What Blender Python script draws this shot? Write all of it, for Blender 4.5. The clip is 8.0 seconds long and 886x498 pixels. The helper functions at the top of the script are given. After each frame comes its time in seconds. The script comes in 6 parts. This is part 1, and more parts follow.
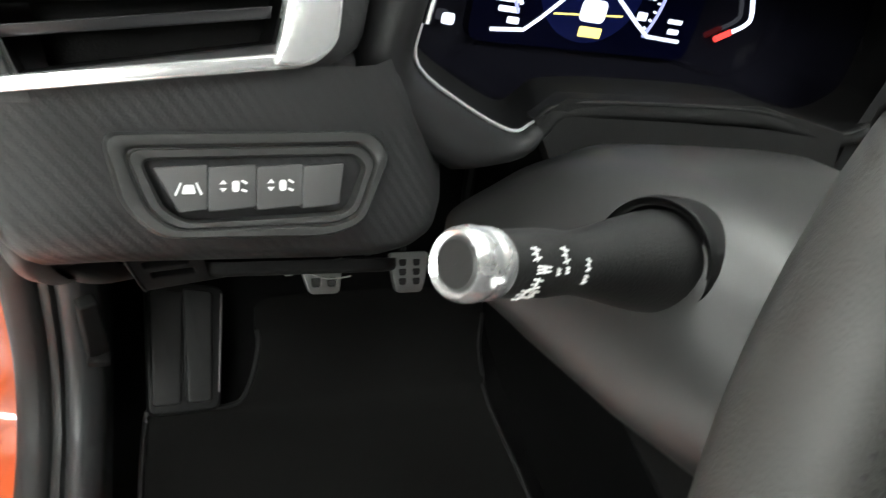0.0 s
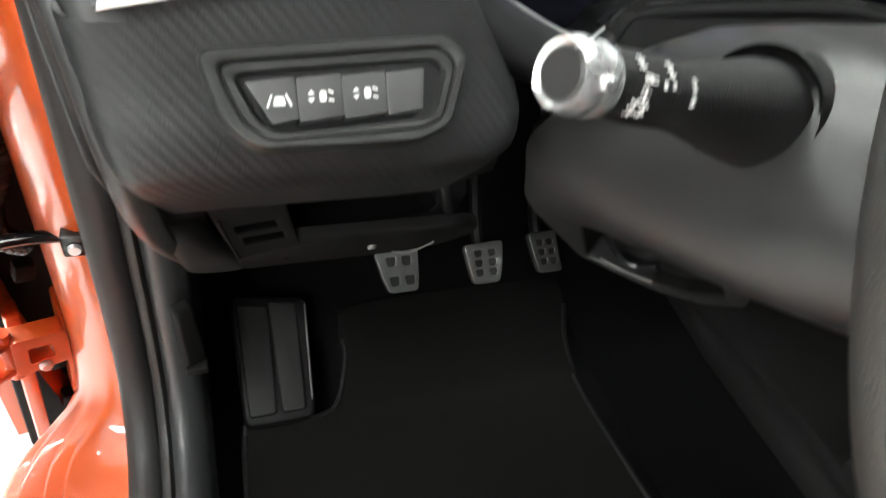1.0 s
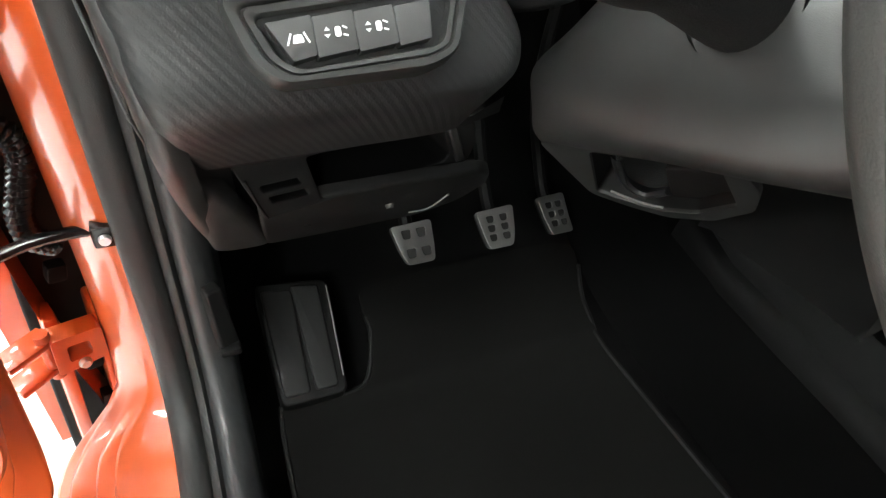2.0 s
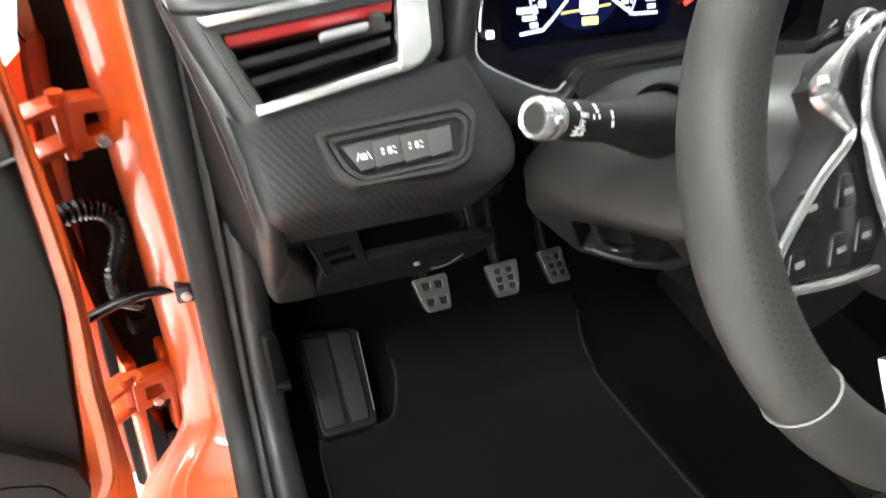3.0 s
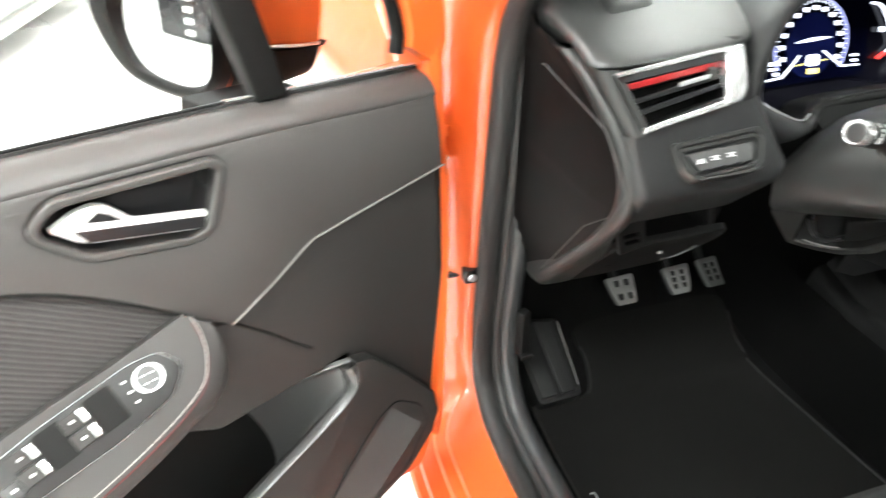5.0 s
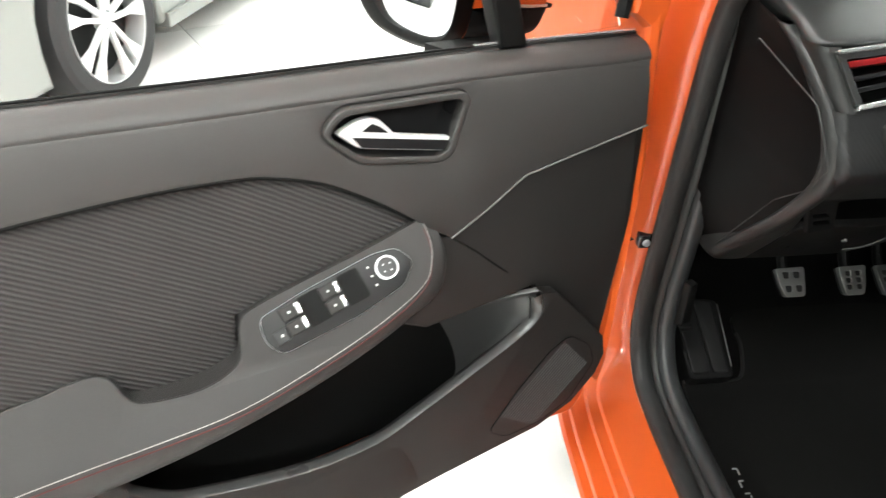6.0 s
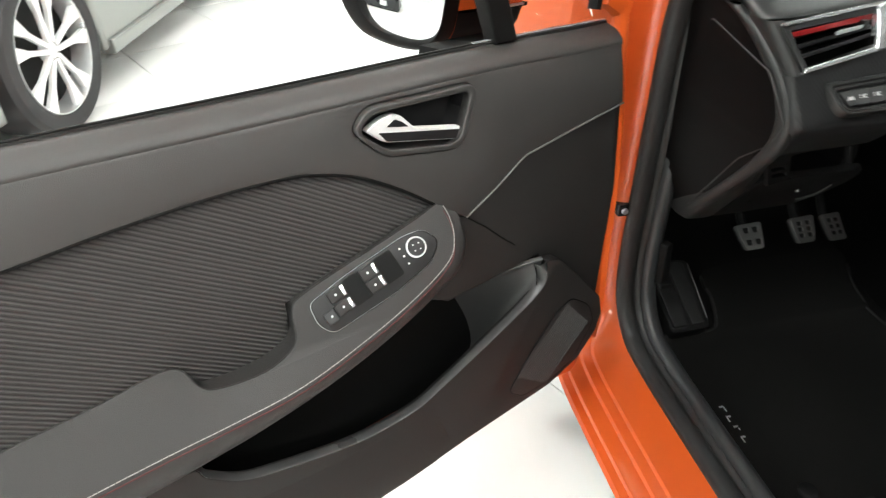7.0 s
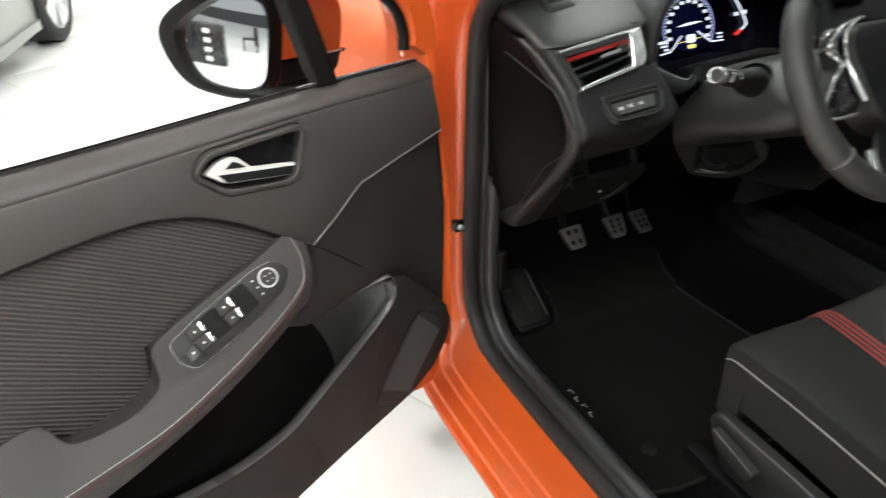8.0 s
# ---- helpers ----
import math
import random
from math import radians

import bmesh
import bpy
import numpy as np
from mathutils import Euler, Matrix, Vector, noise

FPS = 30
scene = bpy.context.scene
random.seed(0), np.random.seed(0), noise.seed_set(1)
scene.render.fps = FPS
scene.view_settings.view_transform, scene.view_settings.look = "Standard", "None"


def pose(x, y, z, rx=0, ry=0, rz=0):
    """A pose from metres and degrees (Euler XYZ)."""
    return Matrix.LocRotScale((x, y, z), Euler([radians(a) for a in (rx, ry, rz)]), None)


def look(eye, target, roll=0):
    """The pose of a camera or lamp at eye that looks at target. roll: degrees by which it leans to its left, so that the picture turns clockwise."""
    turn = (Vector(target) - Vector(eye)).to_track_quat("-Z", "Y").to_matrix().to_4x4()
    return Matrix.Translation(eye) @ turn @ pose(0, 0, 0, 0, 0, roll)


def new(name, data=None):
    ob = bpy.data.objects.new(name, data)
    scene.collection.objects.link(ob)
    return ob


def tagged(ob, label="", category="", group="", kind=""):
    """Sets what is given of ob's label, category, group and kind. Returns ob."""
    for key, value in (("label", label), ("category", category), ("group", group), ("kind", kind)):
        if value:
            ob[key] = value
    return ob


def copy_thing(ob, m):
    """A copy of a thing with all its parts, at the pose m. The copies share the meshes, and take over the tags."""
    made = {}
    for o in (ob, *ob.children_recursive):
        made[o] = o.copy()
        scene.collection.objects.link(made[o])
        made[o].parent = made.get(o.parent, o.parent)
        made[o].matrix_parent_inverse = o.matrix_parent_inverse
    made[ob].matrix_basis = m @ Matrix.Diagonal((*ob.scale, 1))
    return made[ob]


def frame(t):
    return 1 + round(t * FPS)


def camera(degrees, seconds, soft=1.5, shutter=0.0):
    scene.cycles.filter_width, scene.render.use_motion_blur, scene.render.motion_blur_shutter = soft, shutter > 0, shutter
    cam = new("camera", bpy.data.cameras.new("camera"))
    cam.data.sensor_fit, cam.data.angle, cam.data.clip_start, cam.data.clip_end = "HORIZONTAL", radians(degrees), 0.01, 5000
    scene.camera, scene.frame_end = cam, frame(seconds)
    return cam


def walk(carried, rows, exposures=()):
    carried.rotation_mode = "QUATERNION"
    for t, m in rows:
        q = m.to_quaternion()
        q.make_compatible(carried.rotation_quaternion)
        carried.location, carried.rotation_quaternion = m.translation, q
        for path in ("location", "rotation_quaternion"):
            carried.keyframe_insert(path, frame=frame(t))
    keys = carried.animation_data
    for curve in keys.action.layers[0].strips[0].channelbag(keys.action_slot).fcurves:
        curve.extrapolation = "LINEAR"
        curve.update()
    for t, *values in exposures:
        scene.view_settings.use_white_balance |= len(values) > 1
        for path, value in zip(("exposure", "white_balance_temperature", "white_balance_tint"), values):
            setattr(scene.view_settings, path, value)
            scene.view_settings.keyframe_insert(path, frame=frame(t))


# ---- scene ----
cam = camera(67.0, 8.0, soft=1.25, shutter=0.5)
PATH = [
    (0, (0.041, 0.176, 1.091), (0.871, 1.359, -0.292), 24.8),
    (0.5, (0.032, 0.161, 1.07), (0.764, 1.417, -0.303), 18.0),
    (1, (0.025, 0.136, 1.039), (0.689, 1.463, -0.302), 12.3),
    (1.2, (0.019, 0.124, 1.022), (0.669, 1.457, -0.32), 9.6),
    (2.3, (-0.004, 0.079, 1.022), (0.642, 1.424, -0.311), 5.6),
    (2.5, (-0.014, 0.056, 1.044), (0.636, 1.423, -0.264), 5.1),
    (3, (-0.049, 0.007, 1.115), (0.6, 1.444, -0.116), 3.7),
    (3.5, (-0.109, -0.034, 1.172), (0.542, 1.46, 0.014), 2.6),
    (4, (-0.215, -0.064, 1.202), (0.496, 1.42, 0.066), 1.5),
    (4.5, (-0.319, -0.08, 1.213), (0.413, 1.406, 0.092), 1.4),
    (5, (-0.4, -0.097, 1.188), (0.18, 1.444, 0.054), 2.1),
    (6.3, (-0.526, -0.203, 1.19), (-0.354, 1.405, 0.013), 2.0),
    (6.5, (-0.545, -0.212, 1.193), (-0.317, 1.392, 0.021), 1.4),
    (7, (-0.593, -0.253, 1.213), (-0.243, 1.335, 0.049), -0.6),
    (7.5, (-0.611, -0.301, 1.233), (-0.064, 1.265, 0.116), -0.6),
    (8, (-0.6, -0.338, 1.233), (0.159, 1.177, 0.171), -0.4),
]
EXPOSURES = [(0.0, 0.29), (1.0, 0.49), (2.5, 0.68), (3.0, 0.90), (3.5, 1.08), (4.5, 1.10), (5.0, 1.08), (6.3, -0.14), (8.0, -0.37)]
walk(cam, [(t, look(eye, target, roll)) for t, eye, target, roll in PATH], EXPOSURES)

# ---- light comes from the showroom ceiling and its daylight front ----
world = bpy.data.worlds.new("showroom_daylight")
scene.world = world
world.use_nodes = True
world.node_tree.nodes["Background"].inputs[0].default_value = (0.92, 0.98, 1.0, 1)
world.node_tree.nodes["Background"].inputs[1].default_value = 0.6


# ---- materials ----
def material(name, color, rough=0.5, metal=0.0, vary=0.15, vary_scale=6.0, grain=0.0, grain_scale=900.0, coat=0.0, spec=0.5, sheen=0.0):
    """Procedural surface: two scales of colour and gloss variation, and a fine grain in relief."""
    m = bpy.data.materials.new(name)
    m.use_nodes = True
    nt = m.node_tree
    bsdf = nt.nodes["Principled BSDF"]
    co = nt.nodes.new("ShaderNodeTexCoord")
    big = nt.nodes.new("ShaderNodeTexNoise")
    big.inputs["Scale"].default_value, big.inputs["Detail"].default_value = vary_scale, 5
    nt.links.new(co.outputs["Object"], big.inputs["Vector"])
    fine = nt.nodes.new("ShaderNodeTexNoise")
    fine.inputs["Scale"].default_value, fine.inputs["Detail"].default_value = grain_scale, 2
    nt.links.new(co.outputs["Object"], fine.inputs["Vector"])
    mix = nt.nodes.new("ShaderNodeMix")
    mix.data_type = "RGBA"
    mix.inputs[6].default_value = (*[c * (1 - vary) for c in color], 1)
    mix.inputs[7].default_value = (*[min(1, c * (1 + vary)) for c in color], 1)
    nt.links.new(big.outputs["Fac"], mix.inputs[0])
    nt.links.new(mix.outputs[2], bsdf.inputs["Base Color"])
    ramp = nt.nodes.new("ShaderNodeMapRange")
    ramp.inputs["To Min"].default_value, ramp.inputs["To Max"].default_value = max(0.02, rough - 0.07), min(1, rough + 0.07)
    nt.links.new(big.outputs["Fac"], ramp.inputs["Value"])
    nt.links.new(ramp.outputs["Result"], bsdf.inputs["Roughness"])
    if grain:
        bump = nt.nodes.new("ShaderNodeBump")
        bump.inputs["Strength"].default_value, bump.inputs["Distance"].default_value = grain, 0.0006
        nt.links.new(fine.outputs["Fac"], bump.inputs["Height"])
        nt.links.new(bump.outputs["Normal"], bsdf.inputs["Normal"])
    bsdf.inputs["Metallic"].default_value = metal
    bsdf.inputs["Coat Weight"].default_value, bsdf.inputs["Coat Roughness"].default_value = coat, 0.04
    bsdf.inputs["Specular IOR Level"].default_value = spec
    bsdf.inputs["Sheen Weight"].default_value = sheen
    return m


def ribbed(m, direction, period, depth, strength=1.0, groove=1.0):
    """Adds parallel ridges, period metres apart along a direction, to a material's relief; groove below 1 paints shade
    into the grooves' colour.
    """
    nt = m.node_tree
    bsdf = nt.nodes["Principled BSDF"]
    co = nt.nodes.new("ShaderNodeTexCoord")
    dot = nt.nodes.new("ShaderNodeVectorMath")
    dot.operation = "DOT_PRODUCT"
    d = Vector(direction).normalized() / period
    dot.inputs[1].default_value = d
    nt.links.new(co.outputs["Object"], dot.inputs[0])
    wav = nt.nodes.new("ShaderNodeMath")
    wav.operation = "PINGPONG"
    wav.inputs[1].default_value = 0.5
    nt.links.new(dot.outputs["Value"], wav.inputs[0])
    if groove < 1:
        groove_shade = nt.nodes.new("ShaderNodeMapRange")
        groove_shade.inputs["From Max"].default_value = 0.3
        groove_shade.inputs["To Min"].default_value = groove
        nt.links.new(wav.outputs[0], groove_shade.inputs["Value"])
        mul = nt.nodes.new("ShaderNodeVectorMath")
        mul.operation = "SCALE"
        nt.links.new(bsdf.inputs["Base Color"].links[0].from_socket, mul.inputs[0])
        nt.links.new(groove_shade.outputs["Result"], mul.inputs["Scale"])
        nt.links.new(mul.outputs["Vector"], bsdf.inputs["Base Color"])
    bump = nt.nodes.new("ShaderNodeBump")
    bump.inputs["Strength"].default_value, bump.inputs["Distance"].default_value = strength, depth
    nt.links.new(wav.outputs[0], bump.inputs["Height"])
    if bsdf.inputs["Normal"].links:
        nt.links.new(bsdf.inputs["Normal"].links[0].from_socket, bump.inputs["Normal"])
    nt.links.new(bump.outputs["Normal"], bsdf.inputs["Normal"])
    return m


def glowing(name, color, strength):
    m = bpy.data.materials.new(name)
    m.use_nodes = True
    b = m.node_tree.nodes["Principled BSDF"]
    b.inputs["Base Color"].default_value = (*[c * 0.2 for c in color], 1)
    b.inputs["Roughness"].default_value, b.inputs["Specular IOR Level"].default_value = 0.2, 0.15
    b.inputs["Emission Color"].default_value = (*color, 1)
    b.inputs["Emission Strength"].default_value = strength
    return m


def glass(name, tint=(0.9, 0.95, 0.93)):
    m = bpy.data.materials.new(name)
    m.use_nodes = True
    b = m.node_tree.nodes["Principled BSDF"]
    b.inputs["Base Color"].default_value = (*tint, 1)
    b.inputs["Roughness"].default_value = 0.02
    b.inputs["Transmission Weight"].default_value = 1.0
    b.inputs["IOR"].default_value = 1.45
    return m


PLASTIC = material("soft_touch_plastic", (0.0125, 0.0125, 0.013), 0.44, grain=0.22, grain_scale=1800, spec=0.32)
PLASTIC_LOW = material("hard_grey_plastic", (0.0185, 0.0185, 0.0182), 0.37, grain=0.2, grain_scale=1900, spec=0.42)
SILLTRIM = material("satin_grey_sill_trim", (0.032, 0.033, 0.034), 0.36, grain=0.2, grain_scale=1900, spec=0.5)
SWITCHGREY = material("grey_switch_plastic", (0.033, 0.033, 0.033), 0.45, grain=0.2, grain_scale=1900)
PLASTIC_TOP = material("dashboard_top_plastic", (0.026, 0.0265, 0.026), 0.37, grain=0.35, grain_scale=1300, spec=0.5)
PLASTIC_GLOSS = material("satin_black_plastic", (0.012, 0.012, 0.013), 0.28, vary=0.1)
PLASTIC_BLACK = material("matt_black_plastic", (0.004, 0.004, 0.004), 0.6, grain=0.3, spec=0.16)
WEAVE = ribbed(material("ribbed_dash_skin", (0.0135, 0.0135, 0.014), 0.40, grain=0.3, spec=0.38), (1.0, 0.25, 0.75), 0.0046, 0.0011, 0.27)
# grooves darkened to 0.32: shade between the ribs put into the colour
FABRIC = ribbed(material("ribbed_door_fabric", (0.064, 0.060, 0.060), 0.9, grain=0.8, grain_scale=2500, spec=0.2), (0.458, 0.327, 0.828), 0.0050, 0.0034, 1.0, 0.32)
DOORTRIM = material("door_soft_plastic", (0.036, 0.0345, 0.0335), 0.46, grain=0.5, grain_scale=1400)
ARMSKIN = material("padded_armrest_skin", (0.0240, 0.0224, 0.0220), 0.50, grain=0.7, grain_scale=1100, spec=0.4)
# paler than the door plastics: the pocket front's sheen put into the colour
POCKETSKIN = material("smooth_grey_pocket_plastic", (0.044, 0.044, 0.044), 0.30, grain=0.15, grain_scale=1400)
DOORLOW = material("door_hard_plastic", (0.0190, 0.0177, 0.0172), 0.50, grain=0.6, grain_scale=1100, spec=0.3)
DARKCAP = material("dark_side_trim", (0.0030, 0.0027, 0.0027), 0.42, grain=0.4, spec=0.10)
LEATHER = material("grained_leather", (0.034, 0.034, 0.032), 0.46, grain=0.35, grain_scale=1100, spec=0.4)
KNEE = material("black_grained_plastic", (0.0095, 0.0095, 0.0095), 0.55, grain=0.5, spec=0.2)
HOODSKIN = material("dark_hood_skin", (0.010, 0.010, 0.0105), 0.45, grain=0.2, grain_scale=1800, spec=0.3)
# dash plastic darkened for the shade under the fascia; also the mirror rim
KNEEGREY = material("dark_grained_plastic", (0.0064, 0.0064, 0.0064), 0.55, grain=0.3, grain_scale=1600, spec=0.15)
SEATCLOTH = material("dark_seat_cloth", (0.0125, 0.0125, 0.012), 0.8, grain=1.0, grain_scale=1500, spec=0.25)
PIPING = material("grey_piping", (0.16, 0.155, 0.15), 0.7)
SEAM = material("grey_seam", (0.15, 0.146, 0.142), 0.6)
CHROME = material("polished_chrome", (0.92, 0.925, 0.93), 0.20, metal=0.84, vary=0.05, vary_scale=30)
SPOKE = material("machined_alloy", (0.86, 0.87, 0.87), 0.35, metal=0.35, vary=0.05)
RINGCHROME = material("satin_chrome", (0.90, 0.91, 0.92), 0.26, metal=0.88, vary=0.05, vary_scale=30)
SATIN = material("satin_silver", (0.66, 0.67, 0.68), 0.30, metal=0.7, vary=0.05)
ALU = material("brushed_aluminium", (0.36, 0.36, 0.35), 0.30, metal=0.9, vary=0.1, grain=0.3, grain_scale=500)
ORANGE = material("orange_metallic_paint", (0.64, 0.096, 0.013), 0.38, metal=0.0, vary=0.06, grain=0.05, grain_scale=3000, coat=1.0, spec=0.6)
RUBBER = material("black_rubber", (0.018, 0.018, 0.018), 0.50, grain=0.3, spec=0.4)
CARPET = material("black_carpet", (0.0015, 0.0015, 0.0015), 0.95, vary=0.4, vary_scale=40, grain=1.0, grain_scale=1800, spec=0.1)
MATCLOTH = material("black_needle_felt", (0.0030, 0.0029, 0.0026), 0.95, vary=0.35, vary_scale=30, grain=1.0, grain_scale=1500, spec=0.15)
RED = material("red_plastic", (0.19, 0.010, 0.011), 0.35)
STITCH = material("pale_grey_thread", (0.30, 0.285, 0.275), 0.8)
REDTHREAD = material("red_thread", (0.17, 0.026, 0.022), 0.85)
REDPIPING = material("dark_red_piping", (0.060, 0.012, 0.011), 0.8)
MARK = material("white_print", (0.75, 0.75, 0.75), 0.5)
SCREEN = material("dark_display_glass", (0.003, 0.003, 0.005), 0.12, vary=0.0, spec=0.2)
NAVY = glowing("navy_display_ground", (0.002, 0.003, 0.020), 0.006)
NAVYGLOW = glowing("deep_blue_dial_ground", (0.010, 0.016, 0.12), 0.07)
LIT = glowing("white_display_mark", (0.80, 0.86, 1.0), 1.7)
LITBLUE = glowing("pale_blue_display_line", (0.45, 0.50, 1.0), 1.0)
LITRED = glowing("red_display_mark", (1.0, 0.06, 0.05), 1.6)
LITYELLOW = glowing("yellow_display_mark", (1.0, 0.85, 0.25), 1.5)
TILE = material("white_floor_tile", (0.72, 0.72, 0.705), 0.22, vary=0.05, vary_scale=2)
GROUT = material("grey_grout", (0.07, 0.07, 0.067), 0.9, vary=0.2)
WALL = material("white_wall_paint", (0.66, 0.66, 0.645), 0.8, vary=0.03)
SILVERPAINT = material("silver_car_paint", (0.20, 0.21, 0.20), 0.35, metal=0.4, vary=0.04, coat=0.8)
TYRE = material("tyre_rubber", (0.02, 0.02, 0.021), 0.75, grain=0.5, grain_scale=200)
CARGLASS = material("tinted_car_glass", (0.02, 0.025, 0.025), 0.05, vary=0.0)
MIRROR = material("mirror_silver", (0.93, 0.94, 0.94), 0.02, metal=1.0, vary=0.0)
MIRROR.node_tree.nodes["Principled BSDF"].inputs["Roughness"].links and MIRROR.node_tree.links.remove(MIRROR.node_tree.nodes["Principled BSDF"].inputs["Roughness"].links[0])
MIRROR.node_tree.nodes["Principled BSDF"].inputs["Roughness"].default_value = 0.01
GLASS = glass("clear_window_glass")
LAMPWHITE = glowing("lit_ceiling_panel", (0.96, 1.0, 0.96), 49.0)


# ---- mesh helpers ----
BASE = {}


def thing(name, base, label, category, group="", kind=""):
    ob = new(name)
    ob.empty_display_size = 0.05
    ob.location = base
    BASE[ob] = Vector(base)
    return tagged(ob, label, category, group, kind)


def finish(bm, sharp=38):
    bmesh.ops.remove_doubles(bm, verts=bm.verts, dist=1e-5)
    bmesh.ops.recalc_face_normals(bm, faces=bm.faces)
    for fc in bm.faces:
        fc.smooth = True
    for e in bm.edges:
        if len(e.link_faces) == 2 and e.calc_face_angle(0) > radians(sharp):
            e.smooth = False


def part(name, bm, mat, parent=None, label="", sharp=38, kind=""):
    """Links a bmesh, built in world metres, as one mesh object under a thing or a part."""
    finish(bm, sharp)
    base = BASE.get(parent, Vector((0, 0, 0)))
    bm.transform(Matrix.Translation(-base))
    me = bpy.data.meshes.new(name)
    bm.to_mesh(me)
    bm.free()
    me.materials.append(mat)
    ob = new(name, me)
    BASE[ob] = base
    if parent:
        ob.parent = parent
    return tagged(ob, label, kind=kind)


def spline(pts, n=6, closed=False):
    """Catmull-Rom through points of any dimension."""
    pts = [Vector(p) for p in pts]
    out = []
    m = len(pts)
    for i in range(m if closed else m - 1):
        a = pts[(i - 1) % m] if closed or i else pts[0]
        b, c = pts[i], pts[(i + 1) % m]
        d = pts[(i + 2) % m] if closed or i + 2 < m else pts[-1]
        for k in range(n):
            t = k / n
            out.append(0.5 * ((2 * b) + (c - a) * t + (2 * a - 5 * b + 4 * c - d) * t * t + (3 * b - a - 3 * c + d) * t ** 3))
    return out if closed else out + [pts[-1]]


def rounded(pts, r, n=4):
    """A 2D or 3D polygon with its corners rounded off."""
    pts = [Vector(p) for p in pts]
    out = []
    for i, p in enumerate(pts):
        a, b = pts[i - 1] - p, pts[(i + 1) % len(pts)] - p
        k = min(r, a.length * 0.45, b.length * 0.45)
        a, b = p + a.normalized() * k, p + b.normalized() * k
        for j in range(n + 1):
            t = j / n
            out.append(a * (1 - t) ** 2 + p * 2 * t * (1 - t) + b * t * t)
    return out


def loft(rows, wrap=False, caps=False, bm=None):
    bm = bm or bmesh.new()
    vs = [[bm.verts.new(p) for p in r] for r in rows]
    n = len(rows[0])
    for a, b in zip(vs, vs[1:]):
        for j in range(n if wrap else n - 1):
            q = [a[j], a[(j + 1) % n], b[(j + 1) % n], b[j]]
            try:
                bm.faces.new(q)
            except ValueError:
                pass
    if caps:
        bm.faces.new(vs[0])
        bm.faces.new(vs[-1][::-1])
    return bm


def slab(pts, normal, d0, d1, bevel=0.0, holes=(), bm=None):
    """A plate with any outline: the points pushed along a normal from d0 (back) to d1 (front), with holes and a rounded front edge."""
    new_bm = bmesh.new()
    nrm = Vector(normal).normalized()
    edges = []
    for loop in (pts, *holes):
        vs = [new_bm.verts.new(Vector(p) + nrm * d1) for p in loop]
        edges += [new_bm.edges.new((vs[i], vs[(i + 1) % len(vs)])) for i in range(len(vs))]
    if holes:
        bmesh.ops.triangle_fill(new_bm, use_beauty=True, use_dissolve=False, edges=edges, normal=nrm)
    else:
        new_bm.faces.new(new_bm.verts)
    rim = list(edges)
    res = bmesh.ops.extrude_face_region(new_bm, geom=list(new_bm.faces), use_keep_orig=True)
    back = [v for v in res["geom"] if isinstance(v, bmesh.types.BMVert)]
    bmesh.ops.translate(new_bm, verts=back, vec=nrm * (d0 - d1))
    if bevel:
        bmesh.ops.bevel(new_bm, geom=[e for e in rim if e.is_valid], offset=bevel, segments=3, profile=0.5, affect="EDGES", clamp_overlap=True)
    return merged(bm, new_bm)


def merged(bm, extra):
    if bm is None:
        return extra
    me = bpy.data.meshes.new("tmp")
    extra.to_mesh(me)
    extra.free()
    bm.from_mesh(me)
    bpy.data.meshes.remove(me)
    return bm


def tube(path, r, n=8, squash=1.0, up=(0, 0, 1), bm=None, caps=True):
    """A round or flattened bar swept along a path; r may be a number or one per point."""
    path = [Vector(p) for p in path]
    rows = []
    for i, p in enumerate(path):
        d = (path[min(i + 1, len(path) - 1)] - path[max(i - 1, 0)]).normalized()
        s = d.cross(Vector(up))
        s = s.normalized() if s.length > 1e-4 else d.orthogonal().normalized()
        q = s.cross(d)
        k = r[i] if isinstance(r, (list, tuple)) else r
        rows.append([p + s * k * math.cos(2 * math.pi * j / n) + q * k * squash * math.sin(2 * math.pi * j / n) for j in range(n)])
    return merged(bm, loft(rows, wrap=True, caps=caps))


def block(center, size, rot=None, bevel=0.003, bm=None):
    b = bmesh.new()
    bmesh.ops.create_cube(b, size=1, matrix=Matrix.Translation(center) @ (rot or Matrix()) @ Matrix.Diagonal((*size, 1)))
    if bevel:
        bmesh.ops.bevel(b, geom=list(b.edges), offset=bevel, segments=2, profile=0.5, affect="EDGES", clamp_overlap=True)
    return merged(bm, b)


def ring(center, axis, r0, r1, d0, d1, n=32, bevel=0.0, bm=None):
    """A turned ring or disc (r0 = 0) round an axis, from d0 to d1 along it."""
    return turned(center, axis, [(r0, d0), (r1, d0), (r1, d1), (r0, d1)] if r0 else [(1e-4, d0), (r1, d0), (r1, d1), (1e-4, d1)], n, bm, close=bool(r0))


def turned(center, axis, profile, n=32, bm=None, close=False):
    """A body turned round an axis: profile of (radius, distance along the axis)."""
    ax = Vector(axis).normalized()
    s = ax.orthogonal().normalized()
    q = ax.cross(s)
    c = Vector(center)
    rows = []
    for i in range(n):
        a = 2 * math.pi * i / n
        e = s * math.cos(a) + q * math.sin(a)
        rows.append([c + e * r + ax * d for r, d in profile] + ([c + e * profile[0][0] + ax * profile[0][1]] if close else []))
    rows.append(rows[0])
    return merged(bm, loft(rows))


# ---- showroom: floor, walls, ceiling, lamps ----
G1, G2 = Vector((0.45, -0.893, 0)), Vector((0.893, 0.45, 0))
G0 = Vector((-0.119, 0.837, 0))
PITCH, GAP = 0.60, 0.004

